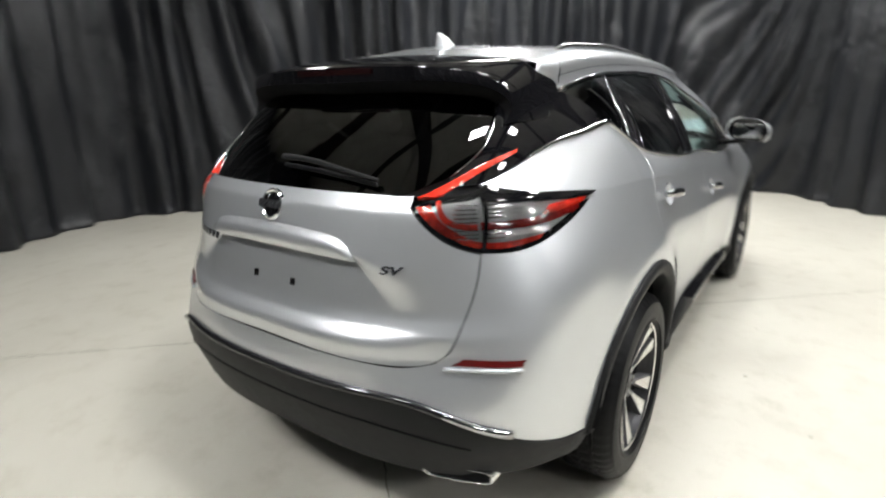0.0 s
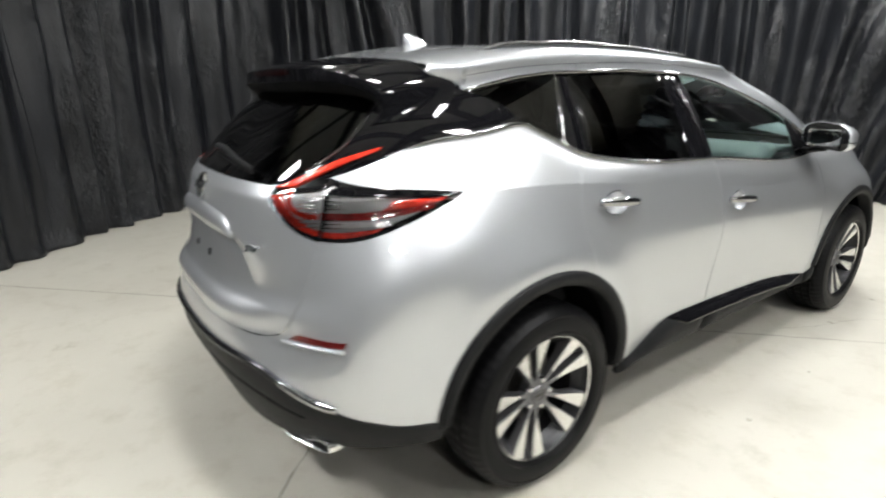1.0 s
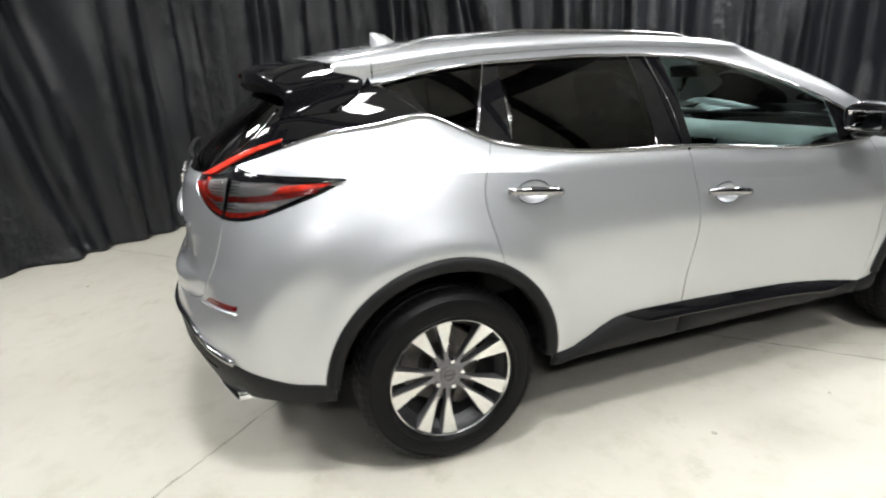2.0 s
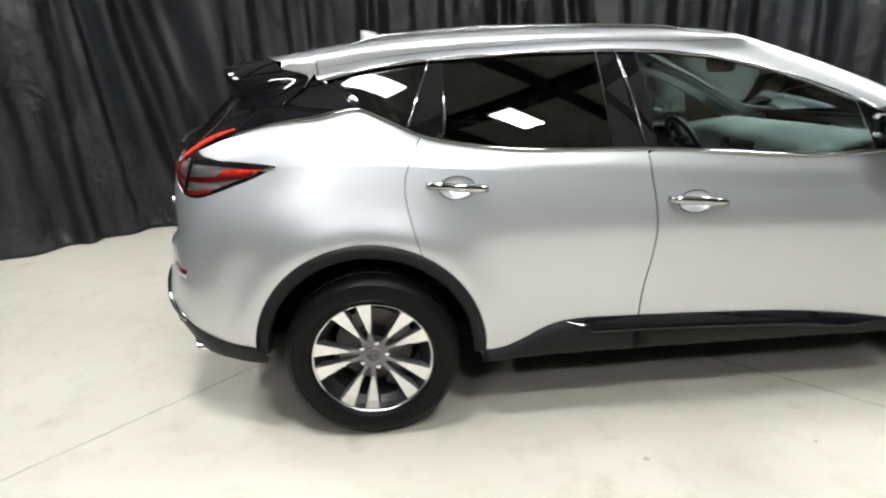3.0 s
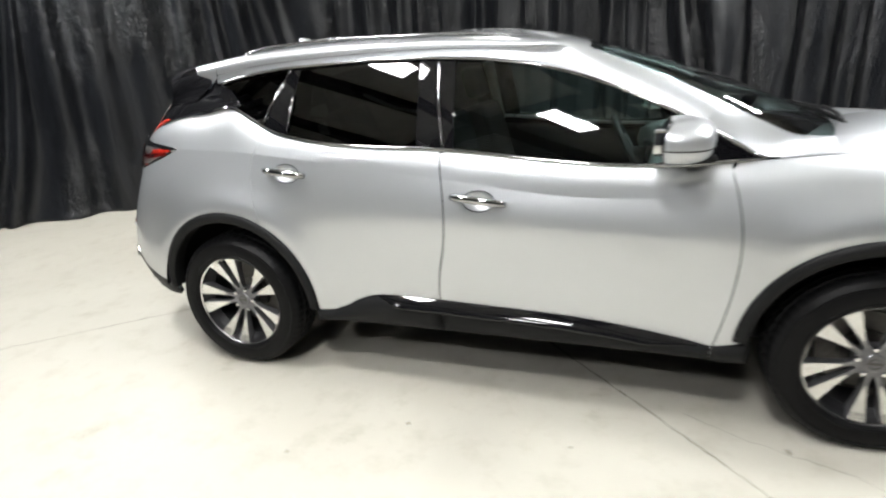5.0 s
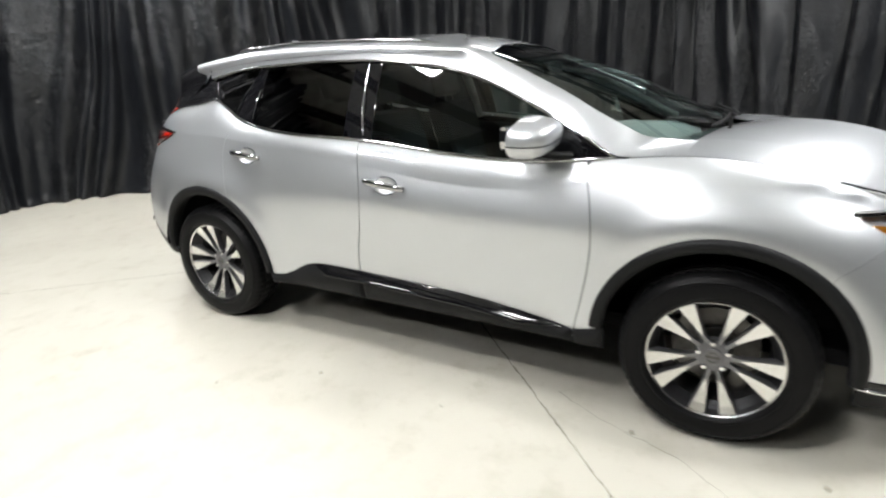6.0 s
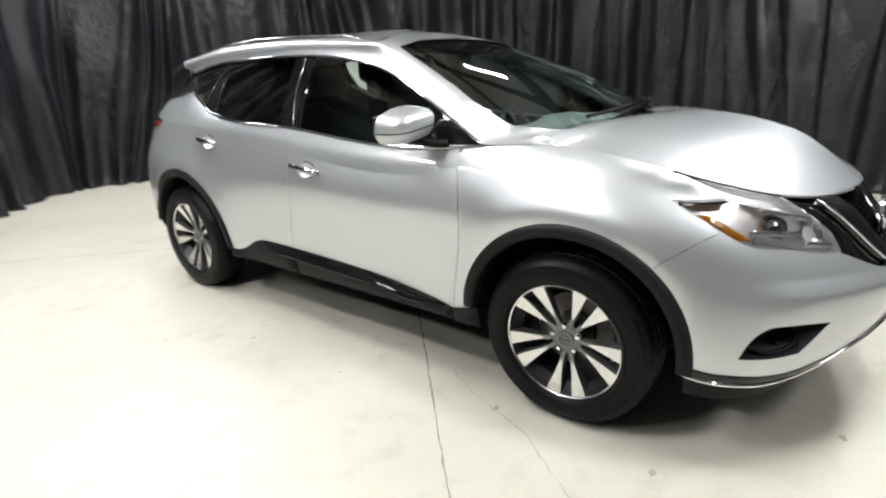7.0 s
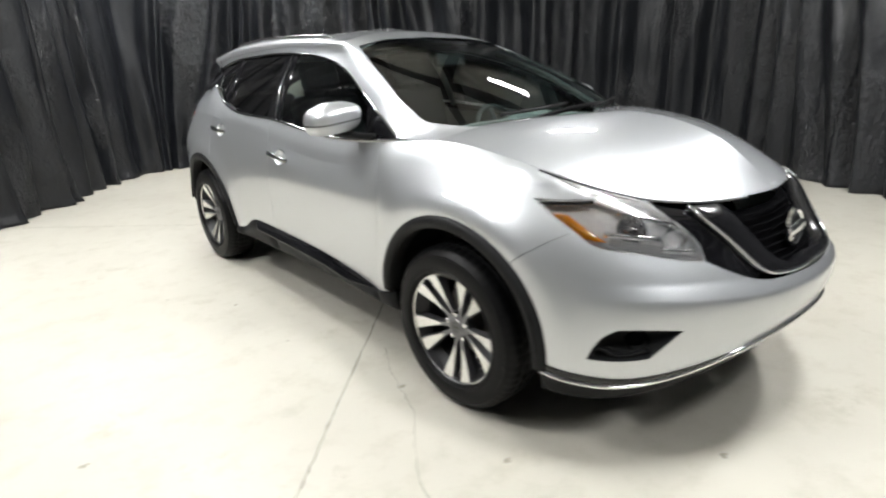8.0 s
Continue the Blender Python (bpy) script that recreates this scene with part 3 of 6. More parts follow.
def ceiling_lamp(x, y, z, lx, ly, turn=0.0, glow=DIFFUSER):
    """A flat fixture: a housing, a glowing diffuser, and the light that it throws down."""
    root = tagged(put("ceiling_light", None, None, "", pose(x, y, z, 0, 0, turn)), "rectangular white ceiling light, switched on; some are added fills", "ceiling light", "ceiling lights")
    bm = bmesh.new()
    box_bm(bm, (-lx / 2 - 0.03, -ly / 2 - 0.03, 0.0), (lx / 2 + 0.03, ly / 2 + 0.03, 0.07), None, 0.01)
    for k in (-1, 1):
        box_bm(bm, (k * lx * .4 - .006, -.006, 0.05), (k * lx * .4 + .006, .006, CEILING - z + .01))
    h = put("housing", bm_mesh("housing", bm, CEILPAINT))
    h.parent = root
    bm = bmesh.new()
    box_bm(bm, (-lx / 2, -ly / 2, -0.012), (lx / 2, ly / 2, -0.001), None, 0.004)
    g = put("diffuser", bm_mesh("diffuser", bm, glow))
    g.parent = root
    return root


# rows of lamps, square to the hall, which stands at 45 degrees to the car;
# the last three in this list are unseen, added to brighten nose and flank
for x, y, glow in ((0.75, -3.45, DIFFUSER_HALF), (-1.05, -3.6, DIFFUSER), (1.75, -0.5, DIFFUSER), (3.6, 1.47, DIFFUSER), (-2.2, 4.6, DIFFUSER), (0.15, 4.1, DIFFUSER), (1.2, 6.0, DIFFUSER_FILL), (6.0, 0.9, DIFFUSER_FILL), (6.0, -2.3, DIFFUSER_FILL)):
    ceiling_lamp(x, y, LAMP_Z, 0.82, 0.36, 45.0, glow)
ceiling_lamp(-3.6, 0.42, LAMP_Z, 0.82, 0.30, -45.0, DIFFUSER_LOW)

# ---- the car: front to +y, right side to +x ----
RA = [(0, -.90, .36), (.38, -.88, .36), (.62, -.80, .36), (.76, -.68, .36), (.83, -.50, .35), (.86, -.25, .33), (.87, 0, .31), (.865, .35, .29), (.855, 1.15, .29), (.855, 1.9, .29), (.86, 2.35, .29), (.875, 2.82, .29), (.88, 3.12, .28), (.82, 3.40, .26), (.58, 3.56, .25), (.30, 3.64, .25), (0, 3.66, .25)]
RB = [(0, -.985, .58), (.38, -.955, .57), (.64, -.87, .56), (.79, -.74, .53), (.865, -.50, .48), (.895, -.25, .46), (.905, 0, .46), (.895, .35, .46), (.885, 1.15, .46), (.885, 1.9, .46), (.895, 2.35, .46), (.91, 2.82, .46), (.905, 3.12, .46), (.835, 3.42, .44), (.60, 3.67, .44), (.32, 3.80, .45), (0, 3.84, .46)]
RC = [(0, -.975, .72), (.38, -.945, .72), (.62, -.84, .72), (.795, -.72, .73), (.875, -.48, .72), (.905, -.25, .72), (.915, 0, .72), (.91, .35, .72), (.90, 1.15, .70), (.90, 1.9, .70), (.905, 2.35, .70), (.915, 2.82, .72), (.90, 3.12, .70), (.812, 3.413, .652), (.596, 3.668, .645), (.324, 3.822, .643), (0, 3.872, .643)]
RD = [(0, -.94, .92), (.38, -.905, .92), (.61, -.79, .92), (.765, -.665, .93), (.86, -.45, .93), (.89, -.22, .93), (.90, .02, .92), (.895, .35, .90), (.895, 1.15, .87), (.89, 1.9, .85), (.895, 2.35, .86), (.895, 2.82, .90), (.86, 3.12, .88), (.77, 3.37, .82), (.558, 3.606, .79), (.299, 3.754, .78), (0, 3.803, .78)]
RE = [(0, -.895, 1.10), (.38, -.86, 1.10), (.59, -.755, 1.10), (.725, -.60, 1.12), (.80, -.36, 1.15), (.835, -.18, 1.15), (.855, .05, 1.145), (.87, .35, 1.12), (.88, 1.15, 1.03), (.88, 1.9, .965), (.875, 2.35, 1.0), (.855, 2.82, 1.02), (.80, 3.12, .99), (.71, 3.35, .93), (.54, 3.56, .89), (.29, 3.70, .875), (0, 3.75, .87)]
RF = [(0, -.85, 1.185), (.38, -.815, 1.185), (.55, -.72, 1.19), (.645, -.58, 1.235), (.675, -.35, 1.295), (.70, -.15, 1.317), (.722, .02, 1.337), (.798, .37, 1.203), (.825, 1.15, 1.145), (.83, 1.9, 1.085), (.80, 2.35, 1.105), (.765, 2.78, 1.12), (.735, 3.10, 1.065), (.65, 3.31, 1.005), (.50, 3.50, .955), (.27, 3.63, .94), (0, 3.68, .935)]


def shifted(ring, dx):
    """The ring with its flank columns moved out or in."""
    return [(x + (dx if 4 <= k <= 12 else dx * .5 if k in (3, 13) else 0), y, z) for k, (x, y, z) in enumerate(ring)]


RE, RD = shifted(RE, -.010), shifted(RD, .009)


def with_kick(ring, extra=None):
    """The ring with three more columns where the belt line kinks behind the rear door."""
    if extra is None:
        p = smooth_line(ring[4:10], 0.01)
        extra = [tuple(np.array([np.interp(y, p[:, 1], p[:, k]) for k in range(3)])) for y in (.10, .17, .26)]
    return ring[:7] + extra + ring[7:]


RA, RB, RC, RD, RE = (with_kick(r) for r in (RA, RB, RC, RD, RE))
RF = with_kick(RF, [(.735, .085, 1.310), (.754, .165, 1.271), (.777, .265, 1.227)])


def swollen(lo, hi, amount):
    """The ring half-way between two rings, pushed outwards and up."""
    out = []
    for k, (a, b) in enumerate(zip(lo, hi)):
        p, q = np.array(lo[max(k - 1, 0)]), np.array(lo[min(k + 1, len(lo) - 1)])
        d = q - p
        n = np.array((d[1], -d[0], 0.0))
        n /= max(np.linalg.norm(n), 1e-9)
        out.append(tuple((np.array(a) + np.array(b)) / 2 + amount * (0.7 * n + (0, 0, 0.7))))
    return out


BODY = Sheet([RA, RB, RC, RD, RE, swollen(RE, RF, 0.008), RF], 2, 4, ((0, .55, .95, 3.3, 3.9, 9.9), (0, 0, 1, 1, 0, 0)), ((0.0, .385, .49, .085, .018), (2.82, .385, .515, .08, .012)), ((3.30, 3.60, .648, .54, .70, .017), (-.68, -.86, .800, .735, .86, -.014)))

GK = [(0, -.86, 1.17), (.36, -.83, 1.17), (.58, -.68, 1.17), (.71, -.35, 1.15), (.78, 0, 1.13), (.80, .5, 1.11), (.815, 1.1, 1.09), (.82, 1.7, 1.06), (.80, 2.2, 1.06), (.765, 2.50, 1.12), (.45, 2.74, 1.15), (0, 2.80, 1.16)]
GM = [(0, -.69, 1.345), (.35, -.665, 1.345), (.555, -.545, 1.345), (.65, -.29, 1.34), (.70, .02, 1.34), (.715, .5, 1.345), (.72, 1.06, 1.34), (.72, 1.58, 1.32), (.705, 1.93, 1.315), (.675, 2.115, 1.355), (.41, 2.21, 1.40), (0, 2.235, 1.415)]
GG = [(0, -.50, 1.50), (.33, -.48, 1.50), (.52, -.40, 1.49), (.585, -.22, 1.475), (.60, .05, 1.50), (.595, .5, 1.525), (.59, 1.03, 1.535), (.585, 1.40, 1.52), (.575, 1.60, 1.515), (.55, 1.70, 1.535), (.33, 1.66, 1.580), (0, 1.64, 1.592)]
GH = [(0, -.42, 1.545), (.33, -.41, 1.54), (.49, -.34, 1.53), (.535, -.18, 1.537), (.54, .05, 1.565), (.53, .5, 1.602), (.52, 1.03, 1.613), (.52, 1.34, 1.597), (.525, 1.48, 1.58), (.495, 1.56, 1.577), (.31, 1.50, 1.612), (0, 1.47, 1.629)]
GI = [(0, -.36, 1.56), (0, -.34, 1.563), (0, -.2, 1.58), (0, -.05, 1.60), (0, .1, 1.615), (0, .5, 1.64), (0, 1.0, 1.665), (0, 1.17, 1.663), (0, 1.24, 1.659), (0, 1.30, 1.655), (0, 1.35, 1.648), (0, 1.38, 1.644)]


def crowned(ring):
    """The ring with the rear of the roof standing a little fuller."""
    return [(x, y, z + float(np.interp(y, [-.60, -.42, -.25, 0, .3, .6, 1.0], [0, .016, .030, .029, .022, .013, 0]))) for x, y, z in ring]


TOP = Sheet([GK, GM, GG, crowned(GH), crowned(GI)], 1)

HOOD_WAYS = np.concatenate([np.linspace(BODY.t[13] + .09, BODY.t[16], 7), np.linspace(BODY.t[16], BODY.end, 5)[1:]])
HF = [tuple(p) for p in BODY.raw(HOOD_WAYS, np.ones(11))]
SPINE_Y = [2.85, 2.90, 2.97, 3.06, 3.15, 3.26, 3.37, 3.47, 3.56, 3.63, 3.665]
HS = [(0, y, float(np.interp(y, [2.7, 2.95, 3.1, 3.25, 3.4, 3.5, 3.6, 3.665], [1.165, 1.196, 1.197, 1.175, 1.133, 1.083, 1.0, .945]))) for y in SPINE_Y]
SWELL = [.02, .02, .02, .02, .02, .02, .019, .015, .010, .005, .002]
HR = [tuple(np.array(a) * .72 + np.array(b) * .28 + (0, 0, h)) for a, b, h in zip(HF, HS, SWELL)]
HM = [tuple(np.array(a) * .40 + np.array(b) * .60 + (0, 0, h)) for a, b, h in zip(HF, HS, SWELL)]

car = put("suv", None, None, "", pose(0, 1.41, 0))
tagged(car, "silver mid-size SUV with black cladding parked on concrete", "car")

SIDE = (BODY.t[3], BODY.t[16])
def side(pts):
    """Places (y, z) on the right flank as (way, height)."""
    return [(BODY.way(1, y, z, *SIDE), z) for y, z in pts]


def rear(pts):
    """Places (x, z) on the rear face as (way, height)."""
    return [((1 if x >= 0 else -1) * BODY.way(0, abs(x), z, 0, BODY.t[4]), z) for x, z in pts]


def front(pts):
    """Places (x, z) on the nose, by a way that runs past the front centre to the left."""
    out = []
    for x, z in pts:
        w = BODY.way(0, abs(x), z, BODY.t[15], BODY.end)
        out.append((w if x >= 0 else 2 * BODY.end - w, z))
    return out


def loc(pts, sheet=None):
    """Places near the skin (x, y, z) as (way, height)."""
    sheet = sheet or BODY
    L = np.linspace(0, sheet.end, 700)
    out = []
    for x, y, z in pts:
        p = sheet.raw(L, sheet.share(L, np.full(700, z)))
        k = int(np.argmin((p[:, 0] - abs(x)) ** 2 + (p[:, 1] - y) ** 2))
        out.append((math.copysign(L[k], x) if x else L[k], z))
    return out


def arc(cy, cz, r, a0, a1, n=15):
    return [(cy + r * math.cos(radians(a0 + (a1 - a0) * k / (n - 1))), cz + r * math.sin(radians(a0 + (a1 - a0) * k / (n - 1)))) for k in range(n)]


AX_R, AX_F, ARCH_Z, ARCH_R = 0.0, 2.82, 0.385, 0.445

# ---- body panels ----
# lines that panels share, as (way, height)
GAP_RD = side([(.245, 1.2345), (.205, 1.165), (.177, 1.085), (.18, .98), (.196, .91), (.215, .83), (.232, .77)])
ARCH_RF = side(arc(AX_R, ARCH_Z, ARCH_R, 59.5, 0))
GAP_MID = side([(1.135, 1.135), (1.143, 1.043), (1.158, .92), (1.16, .836), (1.145, .70), (1.125, .596), (1.117, .45), (1.117, .33)])
GAP_FD = side([(2.275, 1.075), (2.30, .98), (2.319, .875), (2.325, .76), (2.316, .639), (2.29, .48), (2.26, .33)])
SILL_Z = 0.33


def top_edge(L0, L1, n=24, drop=0.001):
    L = np.linspace(L0, L1, n)
    p = BODY.raw(L, np.full(n, 1.0))
    return [(a, b - drop) for a, b in zip(L, p[:, 2])]


def left_of(pts):
    return [(-a, b) for a, b in pts]


def over(pts):
    """The same places on the other side of the front centre."""
    return [(2 * BODY.end - a, b) for a, b in pts]


W_RD, W_MID, W_FD = GAP_RD[0][0], GAP_MID[0][0], GAP_FD[0][0]

# doors, with dished cups behind their handles
def cup(y, z):
    c = side([(y, z)])[0]
    return np.array([(c[0] + .068 * math.cos(a), c[1] + .042 * math.sin(a)) for a in np.linspace(0, 2 * math.pi, 28)[:-1]])


def door_handle(y0, z0, y1, z1):
    """A chrome pull with a rounded, slightly bowed grip."""
    pts = []
    for k in range(15):
        s = k / 14
        p, n = BODY.at(*np.array(side([(y0 + (y1 - y0) * s, z0 + (z1 - z0) * s)])).T)
        pts.append(p[0] + n[0] * (0.014 + 0.026 * math.sin(math.pi * s) ** 0.5))
    return tube_mesh("door_handle", pts, 0.0135, SMOKED, 12, 1.35, lambda s: 0.55 + 0.45 * math.sin(math.pi * min(max(s, .04), .96)) ** 0.4)


rd = outline([GAP_RD, [GAP_RD[-1]] + ARCH_RF[1:-1] + side([(.452, SILL_Z)]), side([(.452, SILL_Z), (.8, SILL_Z), (1.117, SILL_Z)]), GAP_MID[::-1], top_edge(W_MID, W_RD)])
fd = outline([GAP_MID, side([(1.117, SILL_Z), (1.7, SILL_Z), (2.26, SILL_Z)]), GAP_FD[::-1], top_edge(W_FD, W_MID)])
CUP_R, CUP_F = cup(.375, 1.046), cup(1.315, .942)
rear_doors = both("rear_door", skin("rear_door", BODY, rd, PAINT, gap=0.0034, holes=(CUP_R,)), car, "silver rear door with a chrome handle")
front_doors = both("front_door", skin("front_door", BODY, fd, PAINT, gap=0.0034, holes=(CUP_F,)), car, "silver front door with a chrome handle")
for doors, hole, ends in ((rear_doors, CUP_R, (.262, 1.058, .488, 1.036)), (front_doors, CUP_F, (1.195, .957, 1.435, .930))):
    cm, hm = skin("handle_cup", BODY, hole, PAINT, thick=0.004, grid=0.010, gap=0.0, dome=-0.032, soft=0.020), door_handle(*ends)
    for d, c, h in zip(doors, (cm, mirrored(cm)), (hm, mirrored(hm))):
        put("handle_cup", c, d)
        put("door_handle", h, d, "chrome pull handle")

# tail lamp outline, shared with tailgate and quarter
TL_IN = loc([(.648, -.73, 1.031), (.59, -.77, 1.052), (.53, -.80, 1.097), (.475, -.81, 1.152)])
TL_LOW = loc([(.648, -.73, 1.031), (.70, -.68, 1.029), (.76, -.59, 1.048), (.79, -.50, 1.077), (.805, -.41, 1.108), (.815, -.315, 1.151)])
TL_TOP = loc([(.815, -.315, 1.151), (.77, -.45, 1.166), (.71, -.57, 1.178), (.655, -.625, 1.190), (.615, -.665, 1.203)])

# front lamp outline, shared with fender, bumper and bonnet
W_HL0, W_HL1 = loc([(.74, 3.14, 1.049)])[0][0], loc([(.565, 3.47, .960)])[0][0]
HL_TOP = top_edge(W_HL0, W_HL1, 12, 0.003)
HL_IN = [HL_TOP[-1]] + loc([(.53, 3.57, .888), (.495, 3.645, .81), (.505, 3.66, .768)])
HL_LOW = loc([(.505, 3.66, .768), (.58, 3.60, .776), (.665, 3.51, .799), (.745, 3.40, .818), (.78, 3.32, .865), (.80, 3.23, .92), (.80, 3.165, .963)])
HL_NOTCH = loc([(.80, 3.165, .963), (.745, 3.27, .962), (.69, 3.345, .968)])
HL_NOTCH2 = loc([(.69, 3.345, .968), (.715, 3.26, 1.0)]) + [HL_TOP[0]]

# front fender: from the door gap round the arch to the lamp and bumper seam
ARCH_FR = side(arc(AX_F, ARCH_Z, ARCH_R + 0.01, 180, 90))
ARCH_FF = side(arc(AX_F, ARCH_Z, ARCH_R + 0.01, 90, 47))
SEAM_F = [ARCH_FF[-1]] + loc([(.899, 3.154, .752), (.87, 3.215, .799), (.836, 3.261, .832)]) + [HL_LOW[4]]
fen_top = top_edge(W_FD, HL_TOP[0][0])
fe = outline([GAP_FD, [GAP_FD[-1]] + side([(2.36, .335)]), [side([(2.36, .335)])[0]] + ARCH_FR, ARCH_FF, SEAM_F, HL_LOW[4:], HL_NOTCH, HL_NOTCH2, [HL_NOTCH2[-1], fen_top[-1]], fen_top[::-1]])
fenders = both("front_fender", skin("front_fender", BODY, fe, PAINT, gap=0.0012), car, "silver front wing")

# rear quarter: from the door gap over the arch to the tailgate
CHROME_R = loc([(0, -.99, .640), (.25, -.97, .642), (.42, -.94, .640), (.54, -.91, .628), (.65, -.86, .592), (.755, -.79, .548)])
CLAD_R = [CHROME_R[-1]] + loc([(.785, -.74, .515), (.815, -.67, .48), (.85, -.55, .445)]) + side([(-.455, .425), (-.43, .385)])
GATE_SIDE = loc([(.40, -.945, .722), (.52, -.89, .722), (.58, -.85, .736), (.612, -.83, .77), (.635, -.80, .841), (.652, -.76, .928), (.648, -.73, 1.031)])
ARCH_RR = side(arc(AX_R, ARCH_Z, ARCH_R, 180, 59.5, 24))
q_top = top_edge(TL_TOP[-1][0] - .012, W_RD, 50)
QSEAM = [ARCH_RR[0]] + loc([(.865, -.47, .55), (.80, -.70, .70), (.70, -.79, .715)]) + [GATE_SIDE[2]]
qa = outline([GATE_SIDE[2:], TL_LOW, TL_TOP, [TL_TOP[-1], q_top[0]], q_top, GAP_RD, ARCH_RR[::-1], QSEAM])
quarters = both("quarter_panel", skin("quarter_panel", BODY, qa, PAINT, gap=0.0), car, "silver rear wing with a raised shoulder")

# rear bumper, painted part, across both corners
lower = left_of(CLAD_R[::-1])[:-1] + left_of(CHROME_R[::-1]) + CHROME_R[1:] + CLAD_R[1:]
q_back = [ARCH_RR[0]] + QSEAM[1:]
rb = outline([lower, [lower[-1], ARCH_RR[0]], q_back, GATE_SIDE[2::-1] + [(0.0, .728)] + left_of(GATE_SIDE[:3]), left_of(q_back[::-1]), left_of([ARCH_RR[0], lower[-1]])])
rear_bumper = put("rear_bumper", skin("rear_bumper", BODY, rb, PAINT, gap=0.0), car, "silver painted rear bumper")
b_end = BODY.way(1, -.435, .36, BODY.t[3], BODY.t[6])
bottom_edge = [(float(L), float(BODY.raw(L, 0.0)[0, 2]) + 0.004) for L in np.linspace(-b_end, b_end, 60)]
rc = outline([lower[::-1], [lower[0], bottom_edge[0]], bottom_edge, [bottom_edge[-1], lower[-1]]])
put("bumper_cladding", skin("bumper_cladding", BODY, rc, PLASTIC, off=0.004, thick=0.03), rear_bumper, "black textured plastic lower bumper")


def strip_along(name, sheet, places, off, radius, mat, flat=1.0, n=8):
    q = np.array(places)
    q = smooth_line(q, 0.02)
    p, nn = sheet.at(q[:, 0], q[:, 1])
    return tube_mesh(name, list(p + nn * off), radius, mat, n, flat)


put("chrome_strip", strip_along("chrome_strip", BODY, left_of(CHROME_R[::-1]) + CHROME_R[1:], 0.003, 0.012, DARKCHROME, 1.0), rear_bumper, "chrome strip in a dark tone")
# the reflection at each end of the strip, put in as paler chrome
for me in (strip_along("chrome_glint", BODY, loc([(.62, -.88, .606), (.68, -.84, .580), (.735, -.80, .556), (.775, -.765, .538)]), 0.004, 0.0125, SMOKED, 1.0),):
    put("chrome_glint", me, rear_bumper, "paler end piece that imitates the strip's reflection")
    put("chrome_glint", mirrored(me), rear_bumper, "paler end piece that imitates the strip's reflection")
GROOVE = loc([(0, -.985, .545), (.25, -.97, .545), (.42, -.94, .54), (.56, -.90, .522), (.68, -.83, .49)])
put("cladding_groove", strip_along("cladding_groove", BODY, left_of(GROOVE[::-1]) + GROOVE[1:], 0.0035, 0.0045, MATT, 1.0, 6), rear_bumper, "dark groove across the lower bumper")
rf = outline([[(a, b) for a, b in loc([(.62, -.83, .734), (.79, -.73, .733)])], loc([(.79, -.73, .733), (.79, -.72, .754)]), loc([(.79, -.72, .754), (.645, -.82, .757)]), loc([(.645, -.82, .757), (.62, -.83, .734)])])
for s in (1, -1):
    me = skin("reflector", BODY, rf, REDDARK, off=0.004, thick=0.01, grid=0.02)
    put("reflector", me if s > 0 else mirrored(me), rear_bumper, "dark red bumper reflector")


def exhaust_mesh():
    """A flattened chrome tail pipe set into the lower bumper."""
    V, F = [], []
    n = 32
    for dy, grow in ((.10, .92), (-.012, 1.0), (-.016, .97), (-.010, .90), (.08, .88)):
        for k in range(n):
            a = 2 * math.pi * k / n
            c, s = math.cos(a), math.sin(a)
            x = .625 + grow * .098 * math.copysign(abs(c) ** .5, c)
            z = .372 + grow * .022 * math.copysign(abs(s) ** .6, s) - .05 * (x - .625) 
            V.append((x, -.799 + dy + .42 * (x - .625), z))
    for r in range(4):
        for k in range(n):
            F.append((r * n + k, r * n + (k + 1) % n, (r + 1) * n + (k + 1) % n, (r + 1) * n + k))
    F.append(tuple(range(4 * n, 5 * n)))
    return mesh_from("exhaust_tip", V, F, CHROME)


def exhaust_plug():
    # one flat black face across the pipe mouth stands for its dark hollow
    V = []
    for k in range(32):
        a = 2 * math.pi * k / 32
        c, s = math.cos(a), math.sin(a)
        x = .625 + .90 * .098 * math.copysign(abs(c) ** .5, c)
        V.append((x, -.803 + .42 * (x - .625), .372 + .90 * .022 * math.copysign(abs(s) ** .6, s) - .05 * (x - .625)))
    return mesh_from("exhaust_plug", V, [tuple(range(32))], MATT, smooth=False)


for me in (exhaust_plug(),):
    put("exhaust_plug", me, car, "flat matt black plate in place of the exhaust's dark hollow")
    put("exhaust_plug", mirrored(me), car, "flat matt black plate in place of the exhaust's dark hollow")
for me in (exhaust_mesh(),):
    put("exhaust_tip", me, car, "flattened chrome exhaust tip")
    put("exhaust_tip", mirrored(me), car, "flattened chrome exhaust tip")

# tailgate with a number-plate recess
TOPG = top_edge(TL_IN[-1][0] + .01, -TL_IN[-1][0] - .01, 30)
gt = outline([left_of(GATE_SIDE[:1]) + [(0.0, .733)] + GATE_SIDE[:1], GATE_SIDE, TL_IN, [TL_IN[-1], TOPG[0]], TOPG, [TOPG[-1], left_of(TL_IN)[-1]], left_of(TL_IN[::-1]), left_of(GATE_SIDE[::-1])])
def ease(v, a, b):
    u = np.clip((v - a) / (b - a), 0, 1)
    return u * u * (3 - 2 * u)


def plate_dent(x, z):
    """How deep the plate recess is at a place on the tailgate."""
    lo = np.interp(np.abs(x), [.31, .46], [1.004, .85])
    hi = np.interp(np.abs(x), [.31, .46], [1.022, .99])
    return .030 * ease(abs(x), .60, .38) * ease(z, .775, .83) * ease(z, hi, lo)


